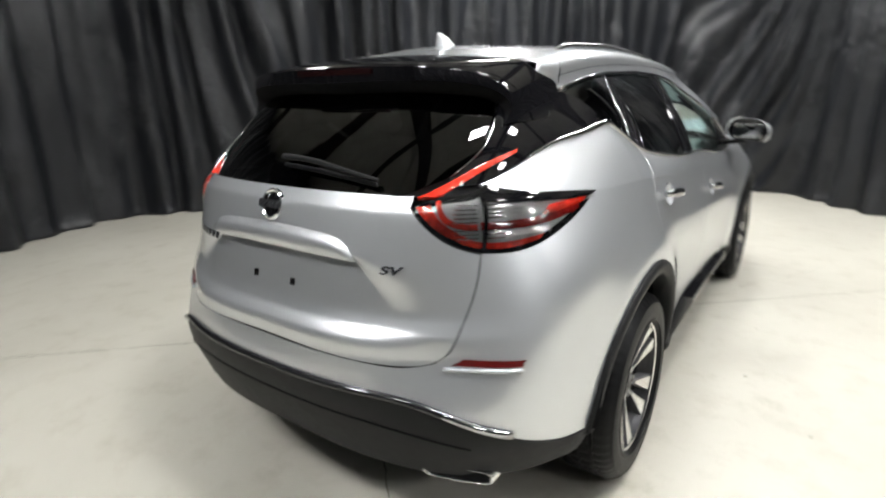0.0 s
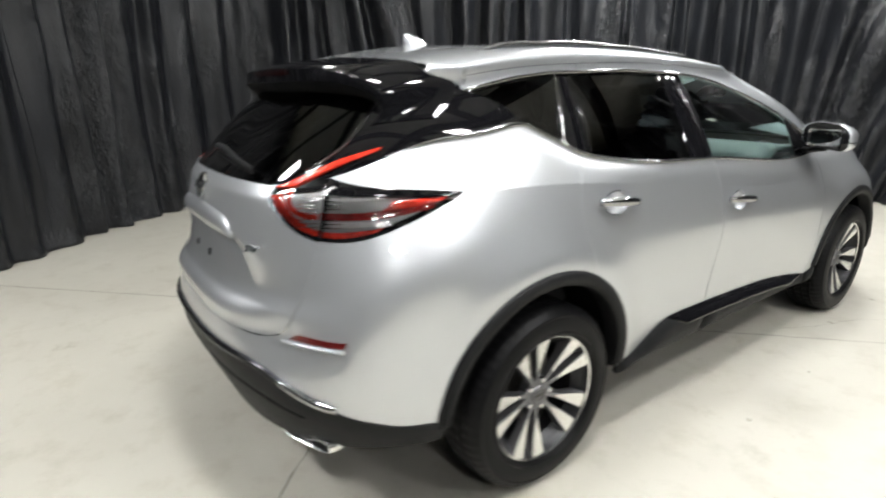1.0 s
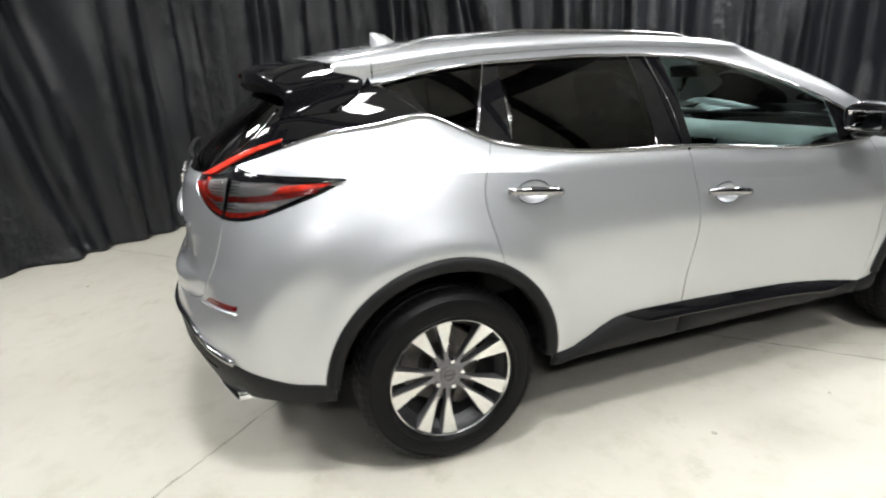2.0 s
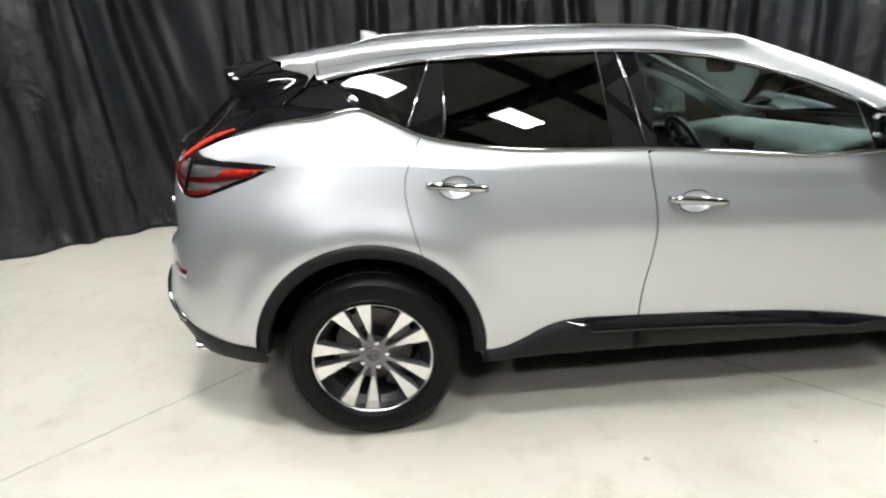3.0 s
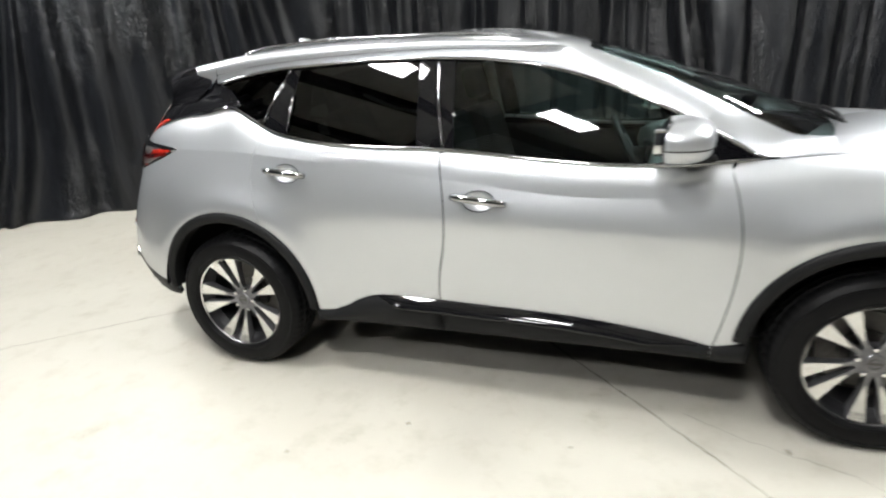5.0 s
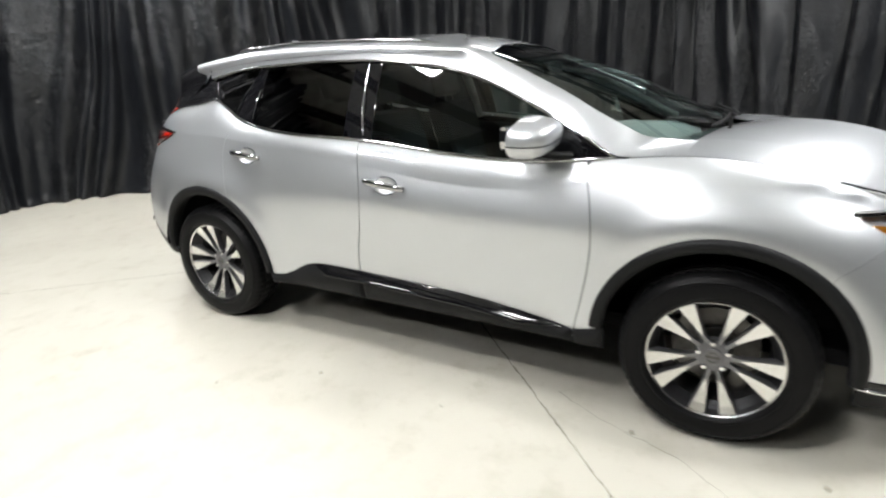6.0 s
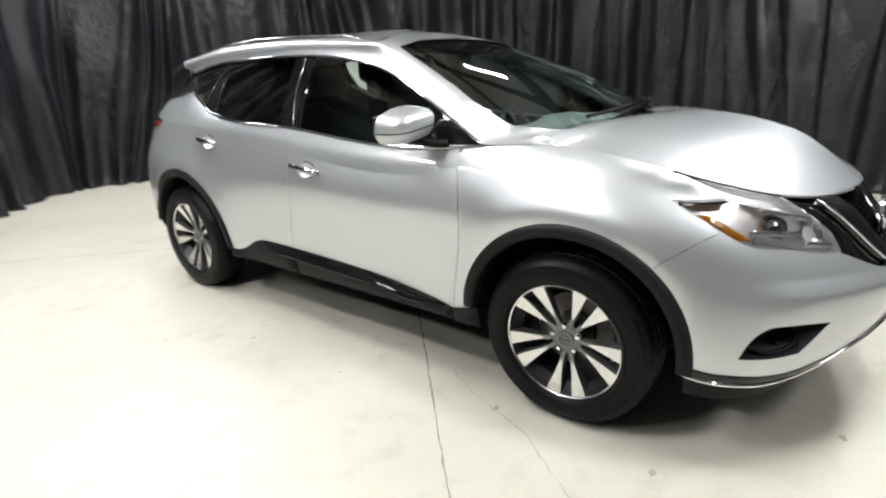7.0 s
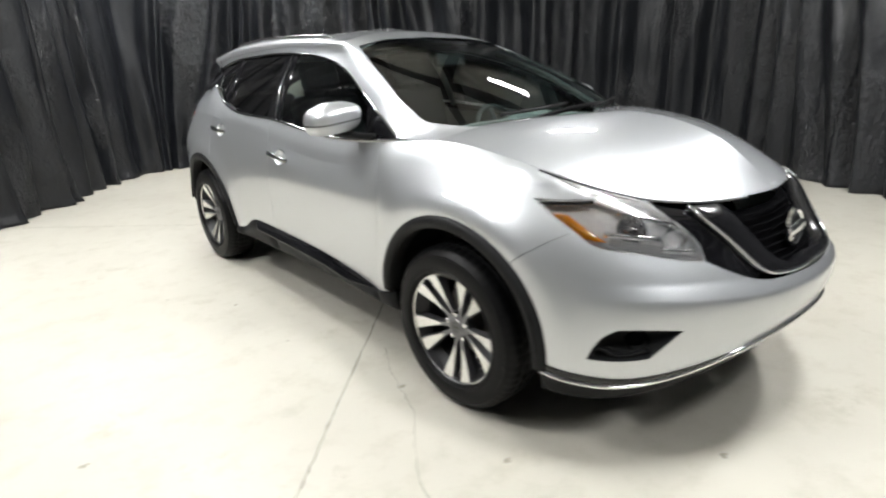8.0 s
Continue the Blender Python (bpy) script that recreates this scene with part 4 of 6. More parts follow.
def dented(me, depth):
    co, no = np.empty(len(me.vertices) * 3), np.zeros((len(me.vertices), 3))
    me.vertices.foreach_get("co", co)
    co = co.reshape(-1, 3)
    for lp, v in zip(me.loops, me.corner_normals):
        no[lp.vertex_index] += v.vector[:]
    no /= np.maximum(np.linalg.norm(no, axis=1), 1e-9)[:, None]
    x, z, e = co[:, 0], co[:, 2], 0.002
    slope = np.stack([(depth(x + e, z) - depth(x - e, z)) / (2 * e), 0 * x, (depth(x, z + e) - depth(x, z - e)) / (2 * e)], 1)
    co[:, 1] += depth(x, z)
    me.vertices.foreach_set("co", co.ravel())
    me.normals_split_custom_set_from_vertices([tuple(k) for k in no + slope])
    me.update()
    return me


tailgate = put("tailgate", dented(skin("tailgate", BODY, gt, PAINT, grid=0.016, gap=0.004), plate_dent), car, "silver tailgate with a bare plate recess")
GARN = outline([rear([(-.335, 1.0), (-.2, 1.006), (0, 1.008), (.2, 1.006), (.335, 1.0)]), rear([(.335, 1.0), (.30, 1.045), (.22, 1.068)]), rear([(.22, 1.068), (0, 1.076), (-.22, 1.068)]), rear([(-.22, 1.068), (-.30, 1.045), (-.335, 1.0)])])
put("plate_garnish", skin("plate_garnish", BODY, GARN, PAINT, off=0.002, thick=0.035, grid=0.015, gap=0.0, dome=0.022, soft=0.03), tailgate, "silver hooded lip over the plate recess")
for x in (-.088, .088):
    p, n = BODY.at(*np.array(rear([(x, .905)])).T)
    bm = bmesh.new()
    box_bm(bm, (-.009, -.004, -.011), (.009, .004, .011), look(p[0] - n[0] * 0.0285, p[0] - n[0] * 0.5) @ pose(0, 0, 0, 90, 0, 0), .002)
    part("plate_screw_hole", bm, MATT, tailgate, "small square black fixing hole")


def ring_badge(name, parent, centre, n, r, label, mat):
    """A chrome ring with a bar across it."""
    up = Vector((0, 0, 1))
    nn = Vector(n).normalized()
    sx = up.cross(nn).normalized()
    uy = nn.cross(sx)
    m = Matrix((sx, uy, nn)).transposed().to_4x4()
    m.translation = Vector(centre)
    bm = bmesh.new()
    lathe(bm, [(r * .74, 0), (r * .76, r * .16), (r * .87, r * .22), (r * .98, r * .16), (r, 0)], 40, axis="z", m=m)
    box_bm(bm, (-r * 1.08, -r * .26, r * .02), (r * 1.08, r * .26, r * .28), m, r * .05)
    back = bmesh.new()
    lathe(back, [(r * .80, r * .03), (r * .5, r * .08), (r * .2, r * .10), (.0001, r * .11)], 40, axis="z", m=m)
    part("emblem_backing", back, GLOSS, parent, "black disc behind the emblem")
    return part(name, bm, mat, parent, label)


p, n = BODY.at(*np.array(rear([(0.0, 1.127)])).T)
ring_badge("emblem", tailgate, p[0] + n[0] * .003, n[0], .050, "chrome ring emblem with a bar", CHROME)


def surface_frame(sheet, place, off=0.0, flip=1):
    """A frame lying on a sheet: x along it (to the viewer's right), z outwards."""
    p, n = sheet.at([place[0]], [place[1]], off)
    nn = Vector(n[0])
    sx = Vector((0, 0, 1)).cross(nn).normalized()
    m = Matrix((sx, nn.cross(sx), nn)).transposed().to_4x4()
    m.translation = Vector(p[0])
    return m


cu = bpy.data.curves.new("trim_badge", "FONT")
cu.body, cu.size, cu.extrude, cu.align_x, cu.align_y = "SV", 0.032, 0.003, "CENTER", "CENTER"
cu.shear, cu.space_character, cu.offset = 0.25, 1.05, 0.0012
cu.materials.append(CHROME)
badge = put("trim_badge", cu, tailgate, "chrome trim letters", surface_frame(BODY, rear([(.442, .983)])[0], 0.004) @ Matrix.Diagonal((1.7, 1, 1, 1)))
for k in range(6):
    bm = bmesh.new()
    box_bm(bm, (-.011, -.012, 0), (.011, .012, .005), surface_frame(BODY, rear([(-.44 + .031 * k, .995)])[0], 0.002), .002)
    part("badge_bar", bm, CHROME, tailgate, "small chrome badge bar")

# front bumper with the nose: below the lamps and the grille mouth
FB_LOW = loc([(.90, 3.275, .355), (.865, 3.37, .342), (.74, 3.53, .328), (.60, 3.66, .36), (.44, 3.77, .43), (.25, 3.83, .49), (0, 3.86, .51)])
MOUTH = [HL_LOW[0]] + front([(.45, .735), (.37, .70), (.27, .69), (0, .688)])
ARCH_F0 = side(arc(AX_F, ARCH_Z, ARCH_R + 0.01, 47, -2, 10))
FOG = outline([loc([(.83, 3.43, .44), (.80, 3.47, .527), (.765, 3.51, .556)]), loc([(.765, 3.51, .556), (.70, 3.58, .561), (.62, 3.66, .557)]), loc([(.62, 3.66, .557), (.66, 3.62, .503), (.70, 3.59, .452)]), loc([(.70, 3.59, .452), (.76, 3.53, .440), (.83, 3.43, .44)])])
FOG_L = np.array(over([tuple(q) for q in FOG]))[::-1]
fb = outline([FB_LOW + over(FB_LOW[::-1])[1:], over([FB_LOW[0]] + ARCH_F0[::-1]), over(SEAM_F), over(HL_LOW[4::-1]), over(MOUTH)[:-1] + MOUTH[::-1], HL_LOW[:5], SEAM_F[::-1], ARCH_F0 + [FB_LOW[0]]])
front_bumper = put("front_bumper", skin("front_bumper", BODY, fb, PAINT, grid=0.018, gap=0.0008, holes=(FOG, FOG_L)), car, "silver painted front bumper")
fl_edge = [(float(L), float(BODY.raw(L, 0.0)[0, 2]) + 0.003) for L in np.linspace(FB_LOW[0][0], 2 * BODY.end - FB_LOW[0][0], 50)]
lowf = FB_LOW + over(FB_LOW[::-1])[1:]
fc = outline([lowf, [lowf[-1], fl_edge[-1]], fl_edge[::-1], [fl_edge[0], lowf[0]]])
put("bumper_cladding", skin("bumper_cladding", BODY, fc, PLASTIC, off=-0.004, thick=0.03), front_bumper, "black plastic lower front lip")
q = smooth_line(np.array(lowf), 0.02)
p, nn = BODY.at(q[:, 0], q[:, 1])
put("chrome_strip", tube_mesh("chrome_strip", list(p + nn * .005), .009, CHROME, 10, 1.2, lambda f: .55 + .35 * math.sin(math.pi * f) ** 2), front_bumper, "thin chrome strip along the front lip")
gl_low = [(a, b + .009) for a, b in FB_LOW[:5]]
gl_up = [(a, b + .009 + h) for (a, b), h in zip(FB_LOW[:5], (.030, .030, .028, .020, .003))]
gl = outline([gl_low, [gl_low[-1], gl_up[-1]], gl_up[::-1], [gl_up[0], gl_low[0]]], .012)
both_parts("gloss_strip", skin("gloss_strip", BODY, gl, GLOSS, off=.002, thick=.012, grid=.012, gap=0, dome=.006, soft=.012), (front_bumper, front_bumper), "gloss black strip over the chrome lip")
for hole in (FOG, FOG_L):
    pocket = put("fog_lamp_pocket", skin("fog_lamp_pocket", BODY, hole, PLASTIC, thick=0.004, grid=0.012, gap=0.0, dome=-0.075, soft=0.028), front_bumper, "black fog-lamp pocket")
    mid = hole.mean(0)
    # added black disc in place of the pocket's dark inner recess, no lamp
    bm = bmesh.new()
    lathe(bm, [(.040, -.075), (.040, -.044), (.037, -.038), (.033, -.052), (.0001, -.046)], 24, axis="z", m=surface_frame(BODY, (mid[0] + (.02 if mid[0] < BODY.end else -.02), mid[1] - .005)))
    part("pocket_disc", bm, GRILLEBLACK, pocket, "black disc standing in for the pocket's dark recess")
    shelf = inset(hole, .014)
    low_ = shelf[np.argsort(shelf[:, 1])[:14]]
    put("pocket_shelf", strip_along("pocket_shelf", BODY, low_[np.argsort(low_[:, 0])][::3], -.022, .010, PLASTIC, .7, 8), pocket)

lip = strip_along("reflector_lip", BODY, loc([(.60, -.84, .724), (.69, -.79, .725), (.785, -.735, .724)]), .003, .006, PAINT, 1.0, 8)
both_parts("reflector_lip", lip, (rear_bumper, rear_bumper), "raised painted lip under the reflector")

# a dark inner hull behind all the gaps
def off_arches(p):
    if any((p[1] - ay) ** 2 + (p[2] - ARCH_Z) ** 2 < 0.495**2 and abs(p[0]) > 0.5 for ay in (AX_R, AX_F)):
        return False
    if p[1] < -.6 and abs(p[0]) < .62 and .74 < p[2] < 1.06:
        return False
    return not (p[1] > 3.12 and p[2] > .38) and not (p[1] < -.28 and p[2] > 1.0)


put("inner_hull", grid_mesh("inner_hull", BODY, np.linspace(-BODY.end, BODY.end, 420), np.linspace(0.0, 0.97, 40), MATT, -0.030, off_arches), car, "black inner hull")

# sill cladding under each door
def sill_top(y):
    return float(np.interp(y, [.45, .50, .56, .63, .69, .75, .81, .90, 1.12, 1.45, 1.71, 1.85, 2.05, 2.26, 2.36], [.362, .362, .368, .395, .430, .456, .470, .474, .470, .458, .446, .434, .408, .372, .355]))


def sill(y0, y1, doors):
    ys = np.linspace(y0, y1, 26)
    up = side([(y, sill_top(y)) for y in ys])
    lo_ = side([(y, .298) for y in ys])
    poly = outline([up, [up[-1], lo_[-1]], lo_[::-1], [lo_[0], up[0]]], 0.015)
    me = skin("sill_cladding", BODY, poly, PLASTIC, off=0.002, thick=0.02, grid=0.014, gap=0.001, dome=0.040, soft=0.030)
    parts_ = []
    for d, k in zip(doors, (me, mirrored(me))):
        parts_.append(put("sill_cladding", k, d, "black plastic sill cladding"))
    # a glossy ledge that leans out from the door
    yy = [y for y in ys if .80 < y < 2.24]
    V, F, rows = [], [], 9
    for y in yy:
        tall = .056 * min(1, max(.05, (y - .79) / .12), max(.05, (2.26 - y) / .24))
        for i in range(rows):
            f = i / (rows - 1)
            z = sill_top(y) - .003 - tall * f
            p, n = BODY.at(*np.array(side([(y, z)])).T)
            V.append(p[0] + np.array((1.0, 0, 0)) * (.004 + tall / .056 * .047 * math.sin(f * math.pi / 2) - (.012 if i == rows - 1 else 0)))
    for k in range(len(yy) - 1):
        for i in range(rows - 1):
            a = k * rows + i
            F.append((a, a + 1, a + rows + 1, a + rows))
    gm = mesh_from("sill_gloss_strip", V, F, GLOSS)
    for pk, k in zip(parts_, (gm, mirrored(gm))):
        put("sill_gloss_strip", k, pk, "glossy black insert on the sill")


sill(.455, 1.1185, rear_doors)
sill(1.1185, 2.262, front_doors)
st = side([(y, .372 + .25 * (y - 2.264)) for y in np.linspace(2.264, 2.40, 6)])
sb = side([(y, .298) for y in np.linspace(2.264, 2.40, 6)])
stub = outline([st, [st[-1], sb[-1]], sb[::-1], [sb[0], st[0]]], 0.015)
me = skin("sill_cladding", BODY, stub, PLASTIC, off=0.003, thick=0.02, grid=0.014, gap=0.0005, dome=0.022, soft=0.02)
for d, k in zip(fenders, (me, mirrored(me))):
    put("sill_cladding", k, d, "black plastic sill end")

# ---- bonnet, roof, glass ----
def led_in(ring):
    """The ring with columns carried on backwards, so that its first stretch stays straight."""
    a, d = np.array(ring[0]), np.array(ring[1]) - np.array(ring[0])
    return [tuple(a - d * k) for k in (1.8, 1.2, .6)] + ring


HOOD = Sheet([led_in(HF), led_in(HR), led_in(HM), led_in(HS)], 0, 1, ((0, .8, 1.35, 9.9), (.55, .55, 0, 0)))
hood = put("hood", grid_mesh("hood", HOOD, np.linspace(HOOD.t[3], 2 * HOOD.end - HOOD.t[3], 200), np.linspace(0, 1, 44), PAINT), car, "silver bonnet with soft ridges")
both("hood_flange", tube_mesh("hood_flange", smooth_line([(x - .004, y, z - .006) for x, y, z in HF[:10]], .03), .006, PAINT, 6), hood)


def t_(pts):
    return loc(pts, TOP)


def t_over(pts):
    return [(2 * TOP.end - a, b) for a, b in pts]


def belt(y0, y1, n=30, up=0.0):
    """The window's lower edge, which follows the top of the body."""
    L = np.linspace(BODY.t[3], BODY.t[14], 600)
    p = BODY.raw(L, np.ones(600))
    ys = np.linspace(y0, y1, n)
    z = np.interp(ys, p[:, 1], p[:, 2]) + up
    x = np.interp(ys, p[:, 1], p[:, 0])
    return t_([(a, b, c) for a, b, c in zip(x, ys, z)])


def dlo_at(y):
    """The window's upper edge at y."""
    q = np.array([(-.15, 1.456), (.05, 1.495), (.25, 1.518), (.72, 1.533), (1.05, 1.527), (1.28, 1.512), (1.53, 1.475), (1.74, 1.418), (1.96, 1.332), (2.16, 1.238), (2.36, 1.125)])
    z = float(np.interp(y, q[:, 0], q[:, 1]))
    return (.60 + max(0, y - 1.5) * .24, y, z)


def run_top(y0, y1, n=14):
    pts = smooth_line([dlo_at(y) for y in np.linspace(-.15, 2.36, 24)], 0.01)
    ys = np.linspace(y0, y1, n)
    return t_([(np.interp(y, pts[:, 1], pts[:, 0]), y, np.interp(y, pts[:, 1], pts[:, 2]) - 0.004) for y in ys])


def pane(name, y_low0, y_low1, y_top0, y_top1, mat, parent, label, off=-0.006, n=16):
    """A gently bowed sheet between the belt and the roof frame, with turned-in edges."""
    lo_, up = belt(y_low0, y_low1, n, 0.002), run_top(y_top0, y_top1, n)
    A, na = TOP.at([q[0] for q in lo_], [q[1] for q in lo_], off)
    B, nb = TOP.at([q[0] for q in up], [q[1] for q in up], off)
    rows = 12
    V, F = [], []
    out = np.array((.86, 0, .5))
    span = np.linalg.norm(B - A, axis=1)
    for i in range(rows):
        v = i / (rows - 1)
        for k in range(n):
            V.append(A[k] + (B[k] - A[k]) * v + out * .27 * span[k] ** 2 * v * (1 - v))
    for i in range(rows - 1):
        for k in range(n - 1):
            F.append((i * n + k, i * n + k + 1, (i + 1) * n + k + 1, (i + 1) * n + k))
    ring = [k for k in range(n)] + [i * n + n - 1 for i in range(1, rows)] + [(rows - 1) * n + k for k in range(n - 2, -1, -1)] + [i * n for i in range(rows - 2, 0, -1)]
    base = len(V)
    V += [V[k] - out * .005 for k in ring]
    for i in range(len(ring)):
        j = (i + 1) % len(ring)
        F.append((ring[i], base + i, base + j, ring[j]))
    # one even bow over the whole sheet
    P = np.array(V[:base]).reshape(rows, n, 3)
    nn = np.cross(P[:, -1] - P[:, 0], np.gradient(P.mean(1), axis=0))
    nn /= np.linalg.norm(nn, axis=1)[:, None]
    N = [nn[i] + np.array((0, .05 * (k / (n - 1) - .5), 0)) for i in range(rows) for k in range(n)]
    N += [N[k] for k in ring]
    me = mesh_from(name, V, F, mat, N)
    return [put(name, k, d, label) for d, k in zip(parent, (me, mirrored(me)))]


pane("quarter_window", .03, .198, -.12, .298, TINT, quarters, "dark privacy glass")
pane("window_divider", .200, .335, .300, .358, GLOSS, rear_doors, "gloss black divider", -0.004)
pane("rear_window", .337, 1.005, .360, .985, TINT, rear_doors, "dark privacy glass")
pane("b_pillar_cover", 1.007, 1.135, .987, 1.068, GLOSS, rear_doors, "gloss black pillar cover", -0.003)
pane("b_pillar_cover", 1.139, 1.185, 1.072, 1.152, GLOSS, front_doors, "gloss black pillar cover", -0.003)
pane("front_window", 1.187, 2.11, 1.154, 2.05, TEAL, front_doors, "green-tinted clear glass")
pane("mirror_sail", 2.112, 2.355, 2.052, 2.34, GLOSS, front_doors, "gloss black mirror mounting corner", -0.002)

# silver frame over the windows and down the front pillar
WS_SIDE = t_([(.54, 1.72, 1.534), (.61, 1.97, 1.431), (.66, 2.125, 1.363), (.70, 2.32, 1.26), (.713, 2.47, 1.19)])
RAIL_IN = t_([(.57, -.165, 1.50), (.585, .05, 1.53), (.585, .5, 1.558), (.58, 1.03, 1.565), (.575, 1.38, 1.55), (.56, 1.60, 1.545), (.54, 1.72, 1.534)])
low = [(a, b + .004) for a, b in run_top(-.15, 2.36, 60)]
low_f = [(a, b + .004) for a, b in run_top(-.15, 2.20, 54)]
WS_CUT = WS_SIDE[:3] + t_([(.685, 2.24, 1.303)])
poly = outline([low_f, [low_f[-1], WS_CUT[-1]], WS_CUT[::-1], RAIL_IN[::-1], [RAIL_IN[0], low_f[0]]])
both("side_frame", skin("side_frame", TOP, poly, PAINT, off=0.004, thick=0.02, grid=0.03, gap=0.0), car, "silver window frame and front pillar")


def foot_mesh():
    """The foot of the front pillar, which spreads out into wing and bonnet."""
    up = [(a, b + .004) for a, b in run_top(2.18, 2.36, 8)]
    p, n = TOP.at([q[0] for q in up], [q[1] for q in up], .004)
    edge = np.interp([2.43, 2.50, 2.58, 2.66], [h[1] for h in HF[:4]], [h[2] for h in HF[:4]])
    outer = np.concatenate([p, [(.797, 2.43, edge[0] + .004), (.790, 2.50, edge[1] + .003), (.783, 2.58, edge[2] + .003), (.776, 2.66, edge[3] + .002)]])
    w = t_([(.682, 2.22, 1.312), (.70, 2.32, 1.26), (.707, 2.40, 1.222), (.713, 2.47, 1.19)])
    q, m = TOP.at([k[0] for k in w], [k[1] for k in w], .004)
    inner = np.concatenate([q, [(.675, 2.545, 1.178), (.61, 2.625, 1.166), (.53, 2.69, 1.160)]])
    outer, inner = smooth_line(outer, .012), smooth_line(inner, .012)
    N, M = 36, 13
    f = np.linspace(0, 1, N)
    pick = lambda c: np.stack([np.interp(f, np.linspace(0, 1, len(c)), c[:, k]) for k in range(3)], 1)
    A, B = pick(outer), pick(inner)
    V, F = [], []
    for i in range(N):
        fall = f[i]
        for j in range(M):
            s = j / (M - 1)
            swell = .016 * (1 - fall) ** 1.3 - .018 * math.sin(math.pi * min(1, fall * 1.15)) * (1 - .5 * fall)
            out = np.array((.62, .1, .78))
            V.append(A[i] + (B[i] - A[i]) * s + out * swell * math.sin(math.pi * s))
    for i in range(N - 1):
        for j in range(M - 1):
            F.append((i * M + j, (i + 1) * M + j, (i + 1) * M + j + 1, i * M + j + 1))
    return mesh_from("pillar_foot", V, F, PAINT)


both("pillar_foot", foot_mesh(), car, "silver foot of the front pillar")

# roof panel: inwards of the rails, from the spoiler to the windscreen
La, Lb = t_([(.585, -.17, 1.49)])[0][0], WS_SIDE[0][0]


def roof_mesh():
    """The painted roof skin between its front and rear edges."""
    Ls = np.linspace(-TOP.end, TOP.end, 320)
    fs = np.linspace(0, 1, 30)
    V, N = [], []
    for L in Ls:
        w = abs(L)
        if w < La:
            p = TOP.raw(np.full(81, w), np.linspace(0.3, 1, 81))
            past = np.nonzero(p[:, 1] >= np.interp(np.abs(p[:, 0]), [0, .25, .47, .55, .588, .605, .65], [-.39, -.384, -.363, -.328, -.278, -.19, -.1]))[0]
            z0 = float(p[past[0] if len(past) else 80, 2])
        elif w < Lb:
            z0 = float(np.interp(w, [q[0] for q in RAIL_IN], [q[1] for q in RAIL_IN])) - .012
        else:
            z0 = float(np.interp(w, [Lb, TOP.t[10], TOP.end], [1.533, 1.570, 1.582]))
        f0 = TOP.share(np.array([w]), np.array([z0]))[0]
        f = f0 + (1 - f0) * fs
        V.append(TOP.raw(np.full(30, L), f) + TOP.normal(np.full(30, L), f) * 0.004)
        N.append(TOP.normal(np.full(30, L), np.minimum(f, .985)))
    V, N = np.concatenate(V), np.concatenate(N)
    F = [(i * 30 + j, (i + 1) * 30 + j, (i + 1) * 30 + j + 1, i * 30 + j + 1) for i in range(319) for j in range(29)]
    return mesh_from("roof", V, F, PAINT, N)


roof = put("roof", roof_mesh(), car, "silver roof panel")

# windscreen
WS_LOW = t_([(.713, 2.47, 1.19), (.62, 2.60, 1.165), (.45, 2.71, 1.15), (.25, 2.77, 1.145)]) + [(TOP.end, 1.145)]
WS_TOP = [WS_SIDE[0]] + t_([(.33, 1.66, 1.571)]) + [(TOP.end, 1.583)]
ws = outline([WS_SIDE, WS_LOW + t_over(WS_LOW[::-1])[1:], t_over(WS_SIDE[::-1]), t_over(WS_TOP)[:-1] + WS_TOP[::-1]])
windscreen = put("windscreen", skin("windscreen", TOP, ws, SCREENGLASS, off=-0.004, thick=0.005, grid=0.06), car, "green-tinted clear windscreen")

# rear window and the black panels beside it
RG = outline([t_([(.44, -.80, 1.178), (.525, -.70, 1.222)]), t_([(.525, -.70, 1.222), (.565, -.58, 1.30), (.555, -.50, 1.38), (.53, -.44, 1.46)]), t_([(.53, -.44, 1.46), (.33, -.50, 1.475)]) + [(0.0, 1.478)] + left_of(t_([(.33, -.50, 1.475), (.53, -.44, 1.46)])), left_of(t_([(.53, -.44, 1.46), (.555, -.50, 1.38), (.565, -.58, 1.30), (.525, -.70, 1.222)])), left_of(t_([(.525, -.70, 1.222), (.44, -.80, 1.178)])), left_of(t_([(.44, -.80, 1.178)])) + [(0.0, 1.174)] + t_([(.44, -.80, 1.178)])])
put("rear_window", skin("rear_window", TOP, RG, TINT, off=-0.004, thick=0.004, grid=0.05), tailgate, "dark privacy rear glass")
DP = outline([t_([(.52, -.70, 1.20), (.58, -.62, 1.20), (.66, -.40, 1.24), (.69, -.15, 1.27), (.715, .03, 1.30)]), t_([(.715, .03, 1.30), (.70, .03, 1.335), (.60, -.13, 1.452)]), t_([(.60, -.13, 1.452), (.60, -.175, 1.464)]), t_([(.60, -.175, 1.464), (.582, -.285, 1.490), (.53, -.42, 1.47)]), t_([(.53, -.42, 1.47), (.557, -.50, 1.38), (.567, -.58, 1.30), (.527, -.70, 1.222)]), t_([(.527, -.70, 1.222), (.52, -.70, 1.20)])])
both("pillar_panel", skin("pillar_panel", TOP, DP, GLOSS, off=0.002, thick=0.012, grid=0.03), car, "gloss black rear pillar panel")


# chrome line round the side windows
def body_top(y0, y1, n=40):
    L = np.linspace(BODY.t[2], BODY.t[14], 800)
    p = BODY.raw(L, np.ones(800))
    ys = np.linspace(y0, y1, n)
    return [Vector((np.interp(y, p[:, 1], p[:, 0]) + .002, y, np.interp(y, p[:, 1], p[:, 2]) + .004)) for y in ys]


